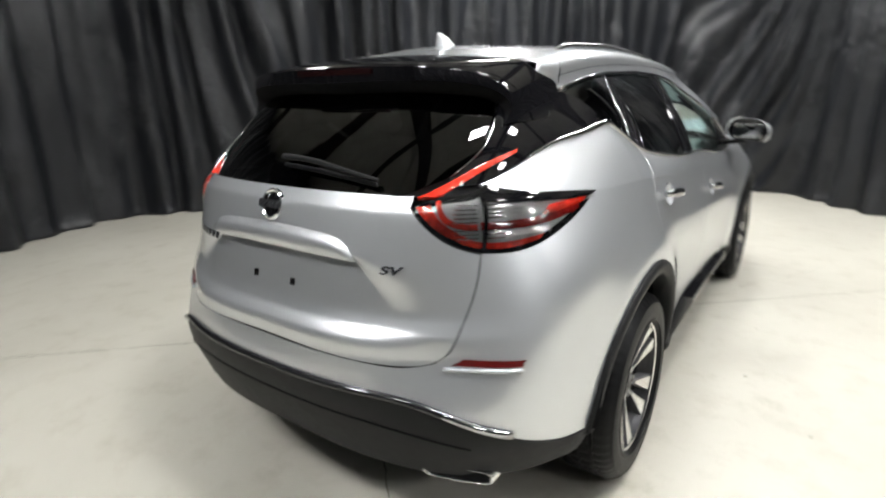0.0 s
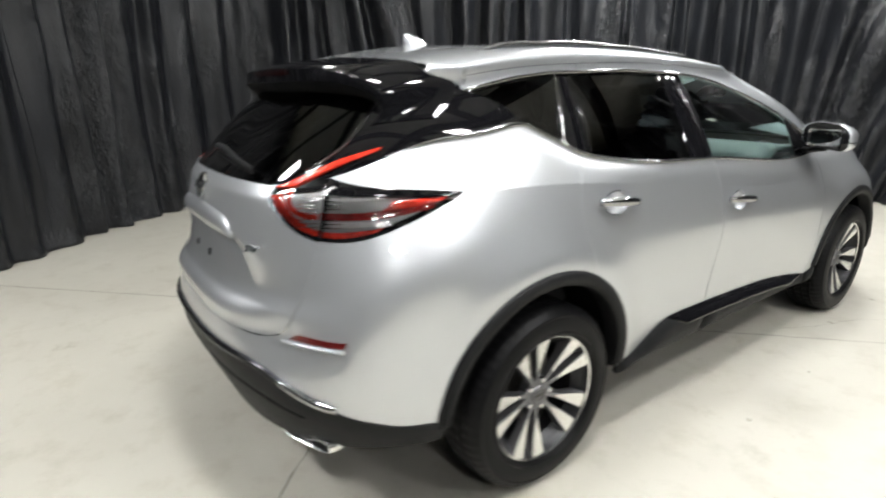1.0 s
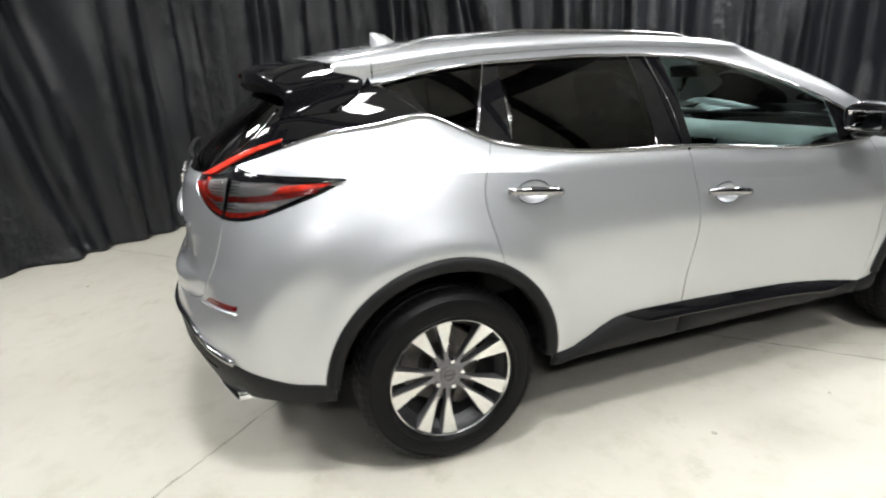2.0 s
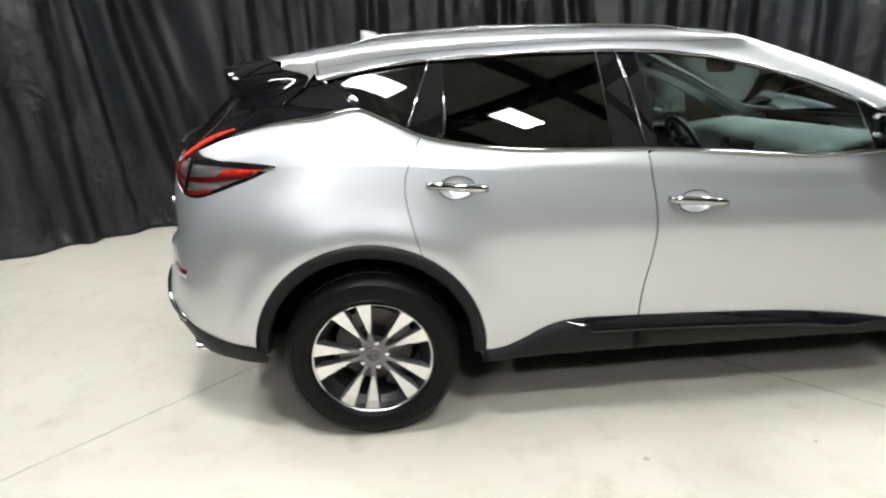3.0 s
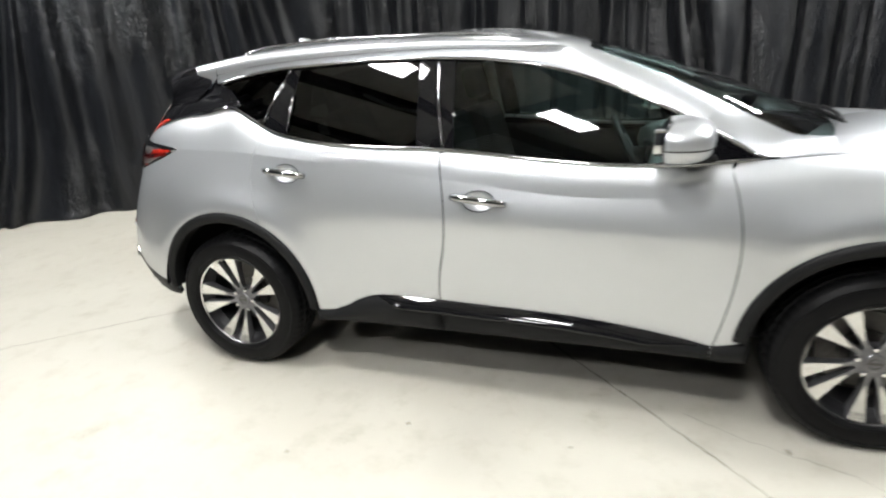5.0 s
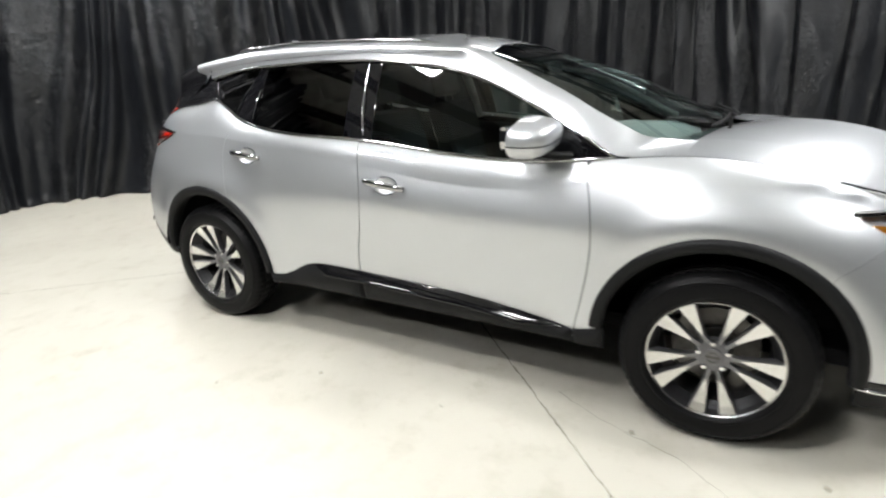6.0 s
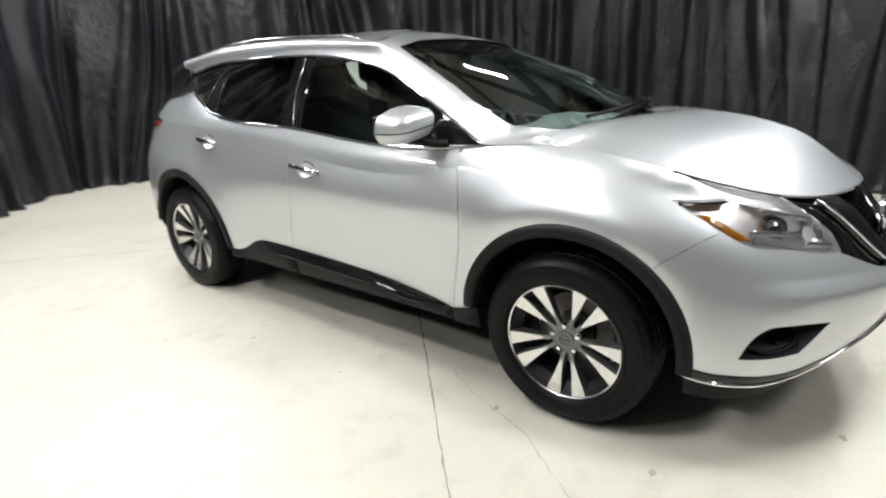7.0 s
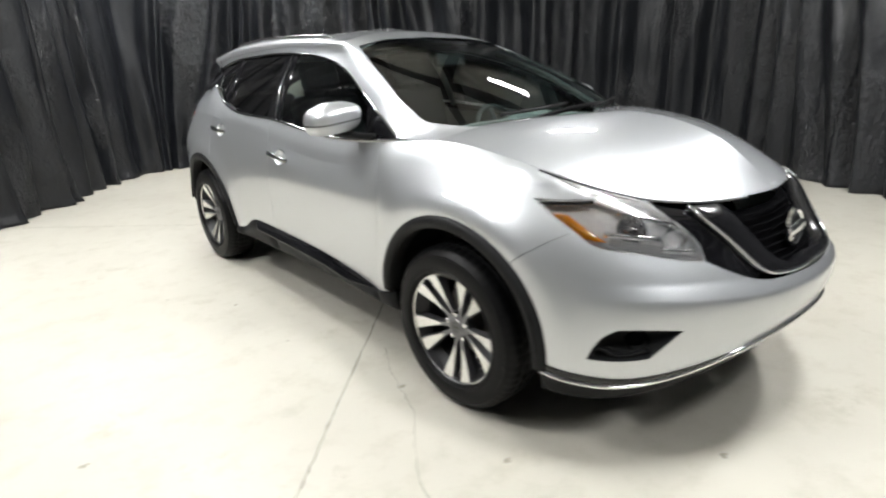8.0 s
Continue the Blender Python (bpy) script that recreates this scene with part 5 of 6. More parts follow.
me = tube_mesh("window_chrome", body_top(-.50, 2.385, 120), 0.0085, SMOKED, 8, 1.0, lambda s: min(1.5 - .5 * min(1, max(0, (s - .14) / .05)), .35 + 8 * s, .3 + 30 * (1 - s)))
both("window_chrome", me, car, "chrome strip under the side windows")
q = np.array([(a, b) for a, b in low])
p, n = TOP.at(q[:, 0], q[:, 1] - .001)
me = tube_mesh("window_chrome", list(p + n * .004) + body_top(2.385, 2.386, 1), 0.0075, SMOKED, 8)
both("window_chrome", me, car, "chrome strip over the side windows")


# thin bright seams between panes, pillar covers and the rear pillar panel
for name, dst, ends in (("pane_seam", quarters, [(.597, -.135, 1.462), (.655, -.045, 1.395), (.713, .035, 1.325)]),
                        ("pane_seam", rear_doors, [(.783, .199, 1.255), (.70, .245, 1.38), (.612, .299, 1.515)]),
                        ("pane_seam", rear_doors, [(.785, .338, 1.232), (.73, .344, 1.31), (.672, .350, 1.395)]),
                        ("pane_seam", front_doors, [(.826, 1.137, 1.150), (.73, 1.10, 1.34), (.605, 1.07, 1.522)])):
    me = strip_along(name, TOP, t_(ends), -.001, .0032, SMOKED, 1.0, 6)
    for d, k in zip(dst, (me, mirrored(me))):
        put(name, k, d, "thin bright seam")


# joints of the rear pillar: beside the spoiler, along the rear glass, and across the roof side
for ends, off, wide, mat, label in (([(.600, -.205, 1.462), (.617, -.25, 1.415), (.634, -.290, 1.374)], .006, .003, SMOKED, "thin bright joint beside the spoiler"),
                                    ([(.552, -.49, 1.39), (.566, -.57, 1.31), (.530, -.69, 1.225)], .004, .004, SMOKED, "thin bright edge beside the rear glass"),
                                    ([(.599, -.146, 1.478), (.592, -.146, 1.515), (.560, -.140, 1.540)], .0055, .0022, GLOSS, "fine dark roof joint")):
    both("panel_joint", strip_along("panel_joint", TOP, t_(ends), off, wide, mat, .6, 6), car, label)


def roof_height(x, y):
    """The height of the roof skin at a place in plan."""
    L, f = np.meshgrid(np.linspace(0, TOP.t[5], 160), np.linspace(.5, 1, 80), indexing="ij")
    p = TOP.raw(L.ravel(), f.ravel())
    return [float(p[np.argmin((p[:, 0] - abs(a)) ** 2 + (p[:, 1] - b) ** 2), 2]) for a, b in zip(x, y)]


def spoiler_mesh():
    """A wedge that carries the roof on, overhangs the rear glass and runs down into the pillars."""
    lx = [(0, -.387), (.25, -.381), (.47, -.359), (.552, -.322)]
    lead = [(x, y, z + .003) for (x, y), z in zip(lx, roof_height([q[0] for q in lx], [q[1] for q in lx]))]
    lead += [(.590, -.270, 1.506), (.607, -.182, 1.470), (.636, -.292, 1.372)]
    trail = [(0, -.61, 1.540), (.25, -.597, 1.536), (.42, -.57, 1.524), (.53, -.525, 1.500), (.586, -.475, 1.455), (.594, -.472, 1.405), (.585, -.505, 1.36)]
    under = [(0, -.548, 1.446), (.25, -.53, 1.444), (.42, -.497, 1.437), (.50, -.46, 1.425), (.53, -.455, 1.41), (.545, -.46, 1.385), (.548, -.475, 1.35)]
    t = np.arange(7.0)
    x = np.linspace(0, 6, 61)
    B = spline_basis(t, x)
    A, T, U = (B @ np.array(k) for k in (lead, trail, under))
    V, F = [], []
    for k in range(61):
        a, q, u = A[k], T[k], U[k]
        lip = .036 * max(0.0, 1 - x[k] / 5.6) + .012
        for f in (0, .2, .4, .6, .8, .96):
            p = a + (q - a) * f
            out = np.array((0, 0, 1.0)) if x[k] < 3 else np.array((min(1, (x[k] - 3)), 0, max(0, 4 - x[k])))
            V.append(p + out * .006 * math.sin(math.pi * f))
        V.append(q + np.array((0, .001, -.005)))
        V.append(q + (u - q) * .06 + np.array((0, 0, -lip)))
        V.append(q + (u - q) * .35 + np.array((0, 0, -lip * .9)))
        V.append(u)
    m, n = 10, 61
    V = np.array(V)
    full = np.concatenate([(V * (-1, 1, 1)).reshape(n, m, 3)[:0:-1], V.reshape(n, m, 3)]).reshape(-1, 3)
    D = []
    for i in range(2 * n - 2):
        for k in range(m - 1):
            (F if k < 7 else D).append((i * m + k, i * m + k + 1, (i + 1) * m + k + 1, (i + 1) * m + k))
    out = []
    for name, faces, mat in (("spoiler", F, GLOSS), ("spoiler_underside", D, MATT)):
        me = mesh_from(name, full, faces, mat)
        bm = bmesh.new()
        bm.from_mesh(me)
        bmesh.ops.delete(bm, geom=[v for v in bm.verts if not v.link_faces], context="VERTS")
        bm.to_mesh(me)
        bm.free()
        me.set_sharp_from_angle(angle=radians(50))
        out.append(me)
    return out


over_glass, beneath = spoiler_mesh()
spoiler = put("spoiler", over_glass, car, "gloss black roof spoiler")
put("spoiler_underside", beneath, spoiler, "matt black underside of the spoiler")
bm = bmesh.new()
box_bm(bm, (-.17, -.6095, 1.510), (.17, -.590, 1.528), None, .004)
part("brake_light", bm, BRAKERED, spoiler, "unlit red high brake light")


def fin_mesh():
    """A shark-fin aerial."""
    V, F = [], []
    rows = 9
    for k in range(rows):
        h = k / (rows - 1)
        y0, y1 = -.012 + .006 * h, .166 - .105 * h**.9
        w = .036 * (1 - h) ** .5 + .007
        z = 1.617 + .064 * h
        n = 16
        for j in range(n):
            a = 2 * math.pi * j / n
            c, s = math.cos(a), math.sin(a)
            V.append((w * s * (1 - .35 * (c > 0) * c), (y0 + y1) / 2 + (y1 - y0) / 2 * c, z + .008 * h * (c < 0)))
    for k in range(rows - 1):
        for j in range(16):
            F.append((k * 16 + j, k * 16 + (j + 1) % 16, (k + 1) * 16 + (j + 1) % 16, (k + 1) * 16 + j))
    F.append(tuple(range((rows - 1) * 16, rows * 16)))
    return mesh_from("aerial_fin", V, F, PAINT)


put("aerial_fin", fin_mesh(), roof, "silver shark-fin aerial")

# roof rails
pts = []
for y in np.linspace(-.12, 1.52, 40):
    s = (y + .12) / 1.64
    L = t_([(.54, y, 1.57)])[0][0]
    base = TOP.raw(np.array([L]), np.array([.80]))[0]
    pts.append((float(np.interp(y, [-.12, .2, 1.0, 1.52], [.515, .52, .515, .495])), y, float(np.interp(y, [-.12, .1, .5, 1.0, 1.3, 1.52], [1.562, 1.617, 1.637, 1.627, 1.611, 1.570])) - .02 * max(0, (.04 - s) / .04) - .02 * max(0, (s - .96) / .04)))
pts = smooth_line(pts, 0.03)
both("roof_rail", tube_mesh("roof_rail", list(pts), 0.0105, RAIL, 10, 1.1, lambda s: min(1, .3 + 6 * s, .3 + 6 * (1 - s))), car, "dark metal roof rail")

q = np.array(smooth_line(RAIL_IN, .03))
p, n = TOP.at(q[:, 0], q[:, 1])
both("roof_ditch", tube_mesh("roof_ditch", list(p + n * .002), .0028, GLOSS, 6, .6), car, "thin black roof joint strip")

# cowl and wipers
def cowl_mesh():
    V, F = [], []
    for k in range(41):
        s = -1 + 2 * k / 40
        a = abs(s)
        x = .70 * s
        V += [(x, 2.74 - .24 * a**2.2, 1.142 + .012 * a**2), (x, 2.81 - .22 * a**2.2, 1.128 + .008 * a**2), (x * 1.02, 2.93 - .28 * a**2.2, 1.118 - .03 * a**2)]
    for k in range(40):
        for j in range(2):
            F.append((3 * k + j, 3 * k + j + 1, 3 * k + j + 4, 3 * k + j + 3))
    return mesh_from("cowl", V, [f[::-1] for f in F], PLASTIC)


put("cowl", cowl_mesh(), car, "black plastic cowl under the windscreen")


def on_ws(x, z, off):
    w = TOP.way(0, abs(x), z, WS_SIDE[0][0] - .1, TOP.end)
    w = w if x >= 0 else 2 * TOP.end - w
    p, n = TOP.at([w], [z], off)
    return Vector(p[0])


for name, arm, blade in (("wiper", [(.46, 1.176), (.30, 1.184), (.05, 1.195)], [(.33, 1.163), (.05, 1.186), (-.27, 1.192)]), ("wiper", [(-.10, 1.172), (-.30, 1.182), (-.50, 1.188)], [(-.22, 1.17), (-.45, 1.185), (-.62, 1.19)])):
    w = put(name, tube_mesh(name, smooth_line([on_ws(x, z, .035) for x, z in arm], .02), .008, PLASTIC, 8), windscreen, "black windscreen wiper")
    put("blade", tube_mesh("blade", smooth_line([on_ws(x, z, .014) for x, z in blade], .02), .009, RUBBER, 6, 1.3), w)

# rear wiper
def on_rg(x, z, off):
    w = TOP.way(0, abs(x), z, 0, TOP.t[3])
    p, n = TOP.at([w if x >= 0 else -w], [z], off)
    return Vector(p[0])


w = put("rear_wiper", tube_mesh("rear_wiper", smooth_line([on_rg(-.02, 1.245, .03), on_rg(.10, 1.24, .032), on_rg(.25, 1.222, .03), on_rg(.36, 1.206, .022)], .02), .012, PLASTIC, 8, .7, lambda s: 1.2 - .5 * s), tailgate, "black rear wiper")
put("blade", tube_mesh("blade", [on_rg(-.02, 1.232, .012), on_rg(.16, 1.222, .012), on_rg(.36, 1.198, .012)], .007, RUBBER, 6), w)


# door mirrors
def mirror_mesh(lo_f, hi_f, name, mat, rear=False):
    """Part of a rounded mirror head between two shares of its height."""
    V, F = [], []
    nr, n = 14, 40
    for r in range(nr + 1):
        f = lo_f + (hi_f - lo_f) * r / nr
        zz = 1.130 + .147 * f
        e = 1 - abs(2 * f - 1) ** 3
        w = max(.12, e) ** .42
        for k in range(n):
            a = 2 * math.pi * k / n
            c, s = math.cos(a), math.sin(a)
            x = .950 + .126 * w * math.copysign(abs(c) ** .52, c)
            y = 2.062 + (.125 if s > 0 else .052) * w * math.copysign(abs(s) ** .7, s) + .18 * (.945 - x) * .35 + (.02 if s > 0 else 0) * (f - .5)
            V.append((x, y, zz + .012 * (.945 - x) / .1))
    for r in range(nr):
        for k in range(n):
            back = math.sin(2 * math.pi * (k + .5) / n) < -.55
            if back == rear:
                F.append((r * n + k, r * n + (k + 1) % n, (r + 1) * n + (k + 1) % n, (r + 1) * n + k))
    if not rear:
        F += [tuple(range(nr * n, (nr + 1) * n)), tuple(reversed(range(n)))]
    me = mesh_from(name, V, F, mat)
    me.set_sharp_from_angle(angle=radians(50))
    return me


shell, base = mirror_mesh(.46, 1.0, "door_mirror", PAINT), mirror_mesh(.09, .42, "mirror_base", PAINT)
ring_ = mirror_mesh(.09, 1.0, "mirror_frame", GLOSS, True)
crease = mirror_mesh(.42, .46, "mirror_crease", PLASTIC)
stalk = tube_mesh("stalk", smooth_line([(.80, 2.20, 1.115), (.84, 2.16, 1.118), (.88, 2.11, 1.128), (.94, 2.08, 1.14)], .01), .026, PLASTIC, 10, .6)
for d, ks in zip(front_doors, ((shell, base, crease, stalk), tuple(mirrored(k) for k in (shell, base, crease, stalk)))):
    head = put("door_mirror", ks[0], d, "silver door mirror with a black foot")
    for nm, k in zip(("mirror_base", "mirror_crease", "stalk"), ks[1:]):
        put(nm, k, d)
    s = 1 if ks[0] is shell else -1
    bm = bmesh.new()
    box_bm(bm, (-.082, -.002, -.045), (.082, .002, .045), pose(s * .955, 2.0085, 1.203, 0, 0, s * -3.6), .020, 3)
    part("mirror_glass", bm, MIRROR, d, "mirror glass")
    put("mirror_frame", ring_ if s > 0 else mirrored(ring_), d, "black mirror surround")

# ---- wheels ----
def tyre_mesh():
    """A tyre with shoulder lugs and grooves round its tread."""
    prof = [(.243, -.095), (.250, -.106), (.27, -.116), (.30, -.118), (.328, -.112), (.346, -.10), (.356, -.088), (.361, -.07), (.361, -.052), (.353, -.048), (.353, -.040), (.362, -.036), (.362, -.006), (.354, -.003), (.354, .003), (.362, .006), (.362, .036), (.353, .040), (.353, .048), (.361, .052), (.361, .07), (.356, .088), (.346, .10), (.332, .1105), (.330, .1135), (.324, .1150), (.322, .1130), (.30, .118), (.275, .117), (.268, .1155), (.266, .1185), (.260, .1175), (.258, .1115), (.250, .106), (.243, .095)]
    n, V, F = 180, [], []
    m = len(prof)
    for k in range(n):
        a = 2 * math.pi * k / n
        for i, (r, h) in enumerate(prof):
            lug = (k % 3 == 0) and (5 <= i <= 8 or 19 <= i <= 22)
            slot = (k % 4 == 0) and i in (11, 12, 15, 16)
            rr = r - (0.004 if lug else 0.004 if slot else 0.0)
            V.append((h, rr * math.cos(a), rr * math.sin(a)))
        for i in range(m - 1):
            q = ((k + 1) % n) * m
            F.append((k * m + i, k * m + i + 1, q + i + 1, q + i))
    me = mesh_from("tyre", V, F, RUBBER)
    me.set_sharp_from_angle(angle=radians(32))
    return me


def spoke_mesh():
    """One arm of the wheel: dark flanks and body, widening to the rim."""
    bm = bmesh.new()
    rows = [(.045, .010, .054, .010), (.09, .0085, .060, .016), (.155, .0165, .071, .022), (.205, .0275, .0825, .028), (.2395, .0345, .0925, .034)]
    prev = None
    for r, w, x, d in rows:
        ring = [bm.verts.new(p) for p in ((x, r, -w * .93), (x, r, w * .93), (x - .006, r, w), (x - d - .012, r, w * 1.05), (x - d - .012, r, -w * 1.05), (x - .006, r, -w))]
        if prev:
            for k in range(6):
                bm.faces.new((prev[k], prev[(k + 1) % 6], ring[(k + 1) % 6], ring[k]))
        prev = ring
    return bm_mesh("spoke", bm, ALLOY_DARK, 30)


def facing_mesh():
    """The bright machined face of an arm."""
    V, F = [], []
    rows = [(.098, .0015, .0617), (.125, .0085, .0665), (.155, .0145, .0720), (.205, .0240, .0835), (.2405, .0295, .0935)]
    for r, w, x in rows:
        V += [(x + .0015, r, -w), (x + .0015, r, w)]
    for k in range(len(rows) - 1):
        F.append((2 * k, 2 * k + 2, 2 * k + 3, 2 * k + 1))
    return mesh_from("spoke_face", V, F, ALLOY, smooth=False)


def build_wheel(spin):
    root = put("wheel", None)
    t = put("tyre", tyre_mesh(), root)
    bm = bmesh.new()
    lathe(bm, [(.240, -.095), (.232, -.085), (.212, -.06), (.208, .0), (.214, .045), (.225, .066), (.233, .072), (.241, .078), (.2480, .086), (.2490, .094), (.2455, .101), (.240, .097), (.235, .080), (.226, .062), (.206, .04), (.200, -.06), (.20, -.09)], 72)
    rim = part("rim", bm, RIM_SHADE, root, "alloy rim, darkened as the shade behind the spokes")
    bm = bmesh.new()
    lathe(bm, [(.2355, .0805), (.2415, .0785), (.2485, .0865), (.2495, .0950), (.2458, .1018), (.2400, .0978)], 72)
    part("rim_lip", bm, ALLOY, rim, "bright machined rim lip")
    sm, fm = spoke_mesh(), facing_mesh()
    for k in range(5):
        for s in (-1, 1):
            a = spin + k * 72 + s * 13.5
            arm = put("spoke", sm, root, "", pose(0, 0, 0, a, 0, 0))
            put("spoke_face", fm, arm, "bright machined spoke face", pose(0, 0, 0, a, 0, 0))
    bm = bmesh.new()
    lathe(bm, [(.070, .02), (.070, .040), (.066, .052), (.056, .057), (.042, .060), (.036, .058)], 40)
    part("hub", bm, ALLOY_DARK, root)
    bm = bmesh.new()
    lathe(bm, [(.0375, .050), (.0375, .063), (.034, .067), (.026, .068), (.024, .0665), (.0001, .0665)], 32)
    cap = part("hub_cap", bm, ALLOY_DARK, root, "grey hub cap with a chrome ring badge")
    bm = bmesh.new()
    lathe(bm, [(.019, .0668), (.019, .0695), (.023, .0695), (.023, .0668)], 28)
    box_bm(bm, (.0668, -.026, -.0045), (.0705, .026, .0045), None, .001)
    part("emblem", bm, STEEL, cap)
    for k in range(5):
        bm = bmesh.new()
        lathe(bm, [(.0115, .045), (.0115, .060), (.010, .066), (.006, .0675), (.0001, .0675)], 6, m=pose(0, 0, 0, spin + 36 + k * 72, 0, 0) @ pose(0, .0572, 0))
        part("lug_nut", bm, CHROME, root)
    bm = bmesh.new()
    lathe(bm, [(.0001, -.02), (.09, -.02), (.09, -.045), (.165, -.045), (.165, -.07), (.0001, -.07)], 48)
    part("brake_disc", bm, STEEL, root, "steel brake disc")
    bm = bmesh.new()
    box_bm(bm, (-.10, -.175, .05), (-.015, -.09, .16), pose(0, 0, 0, 160, 0, 0), .012)
    part("brake_caliper", bm, STEEL, root)
    return root


WHEELS = []
for y, spin in ((AX_R, 36.0), (AX_F, 60.0)):
    for s in (1, -1):
        w = build_wheel(spin)
        w.matrix_world = pose(s * 0.815, y, 0.362, 0, 0, 0 if s > 0 else 180)
        bpy.context.view_layer.update()
        w.parent = car
        w.matrix_parent_inverse = car.matrix_world.inverted()
        tagged(w, "black tyre on a five-double-spoke alloy wheel")
        WHEELS.append(w)


# arch cladding and liners
def arch_mesh(ay, out_r, in_r, wide=1.0):
    """A black lip round a wheel opening, proud of the flank."""
    V, F = [], []
    angles = np.linspace(-3, 177, 64)
    rows = 6
    for a in angles:
        c, s = math.cos(radians(a)), math.sin(radians(a))
        for k, (r, o) in enumerate(((out_r, -.004), (out_r - .004, .010), (out_r - .018, .017), ((out_r + in_r) / 2, .019), (in_r + .006, .017), (in_r, .006), (in_r + .004, -.06))):
            y, z = ay + r * c * wide, ARCH_Z + r * s
            zz = max(z, .30)
            w = side([(y, zz)])[0]
            p, n = BODY.at(w[0], w[1])
            q = p[0] + np.array((1.0, 0, 0)) * o
            V.append((q[0], y, z))
    m = 7
    for i in range(len(angles) - 1):
        for k in range(m - 1):
            F.append((i * m + k, (i + 1) * m + k, (i + 1) * m + k + 1, i * m + k + 1))
    return mesh_from("arch_cladding", V, [f[::-1] for f in F], PLASTIC)


for ay in (AX_R, AX_F):
    both("arch_cladding", arch_mesh(ay, 0.474, 0.418, 1.0 if ay == AX_R else 1.03), car, "black plastic wheel-arch lip")
    bm = bmesh.new()
    lathe(bm, [(.462, .915), (.455, .60), (.42, .56), (.0001, .56)], 48, sweep=math.pi - .2, start=0.1, m=pose(0, ay, ARCH_Z))
    both("wheel_liner", bm_mesh("wheel_liner", bm, MATT), car)
bm = bmesh.new()
box_bm(bm, (-.70, -.50, .33), (.70, 3.3, .40), None, .02)
box_bm(bm, (-.83, .50, .285), (.83, 2.30, .34), None, .02)
part("underbody", bm, MATT, car, "black underbody")

# ---- lamps and grille ----
TL_CLOSE = [TL_TOP[-1]] + loc([(.60, -.70, 1.188), (.54, -.76, 1.178)]) + [TL_IN[-1]]
TL_ALL = outline([TL_IN[::-1], TL_LOW, TL_TOP, TL_CLOSE], 0.012)


tails = both("tail_lamp", skin("tail_lamp", BODY, TL_ALL, GLOSS, off=-0.003, thick=0.02, grid=0.02, gap=0.001), car, "red and clear boomerang tail lamp, unlit")
both_parts("lamp_insert", skin("lamp_insert", BODY, inset(TL_ALL, .019), CLEARGREY, off=-0.001, thick=0.01, grid=0.02, gap=0), tails, "clear ribbed lamp insert")
band = outline([loc([(.648, -.72, 1.112), (.70, -.65, 1.112), (.75, -.56, 1.118), (.80, -.40, 1.132)]), loc([(.80, -.40, 1.132), (.80, -.42, 1.116)]), loc([(.80, -.42, 1.116), (.76, -.55, 1.097), (.70, -.66, 1.091), (.648, -.72, 1.091)]), loc([(.648, -.72, 1.091), (.648, -.72, 1.112)])], 0.01)
both_parts("red_band", skin("red_band", BODY, band, REDMID, off=0.002, thick=0.008, grid=0.015, gap=0, dome=.003, soft=.006), tails, "dark red light band")
bar = outline([loc([(.748, -.565, 1.116), (.77, -.50, 1.121), (.803, -.385, 1.133)]), loc([(.803, -.385, 1.133), (.806, -.365, 1.143)]), loc([(.806, -.365, 1.143), (.785, -.45, 1.144), (.762, -.53, 1.140)]), loc([(.762, -.53, 1.140), (.748, -.565, 1.116)])], 0.008)
both_parts("red_bar", skin("red_bar", BODY, bar, RED, off=0.0045, thick=0.008, grid=0.012, gap=0, dome=.004, soft=.006), tails, "bright red light bar")
bot = outline([loc([(.60, -.76, 1.058), (.652, -.72, 1.044), (.71, -.66, 1.044), (.755, -.59, 1.058)]), loc([(.755, -.59, 1.058), (.765, -.58, 1.070)]), loc([(.765, -.58, 1.070), (.71, -.66, 1.060), (.652, -.72, 1.060), (.605, -.76, 1.074)]), loc([(.605, -.76, 1.074), (.60, -.76, 1.058)])], 0.01)
both_parts("red_strip", skin("red_strip", BODY, bot, RED, off=0.002, thick=0.008, grid=0.015, gap=0), tails, "red lower strip")
inn = outline([loc([(.487, -.81, 1.152), (.535, -.80, 1.106), (.595, -.765, 1.064), (.640, -.735, 1.046)]), loc([(.640, -.735, 1.046), (.640, -.735, 1.062)]), loc([(.640, -.735, 1.062), (.60, -.76, 1.083), (.556, -.785, 1.120), (.528, -.79, 1.155)]), loc([(.528, -.79, 1.155), (.487, -.81, 1.152)])], 0.01)
both_parts("red_inner", skin("red_inner", BODY, inn, RED, off=0.002, thick=0.008, grid=0.015, gap=0, dome=.006, soft=.01), tails, "red inner lens")
for z0, z1, xa, xb in ((1.142, 1.166, (.66, -.69), (.745, -.555)), (1.070, 1.088, (.665, -.70), (.765, -.55))):
    blk = outline([loc([(*xa, z0), (*xb, z0 + .006)]), loc([(*xb, z0 + .006), (*xb, z1)]), loc([(*xb, z1), (*xa, z1)]), loc([(*xa, z1), (*xa, z0)])], 0.01)
    both_parts("reflector_block", skin("reflector_block", BODY, blk, LAMPINNER, off=0.001, thick=0.006, grid=0.012, gap=0, dome=.004, soft=.006), tails, "silvered bulb reflector")
hook = outline([loc([(.548, -.775, 1.168), (.563, -.770, 1.135), (.590, -.757, 1.113), (.636, -.728, 1.107)]), loc([(.636, -.728, 1.107), (.636, -.728, 1.092)]), loc([(.636, -.728, 1.092), (.585, -.763, 1.099), (.550, -.780, 1.126), (.535, -.783, 1.166)]), loc([(.535, -.783, 1.166), (.548, -.775, 1.168)])], 0.008)
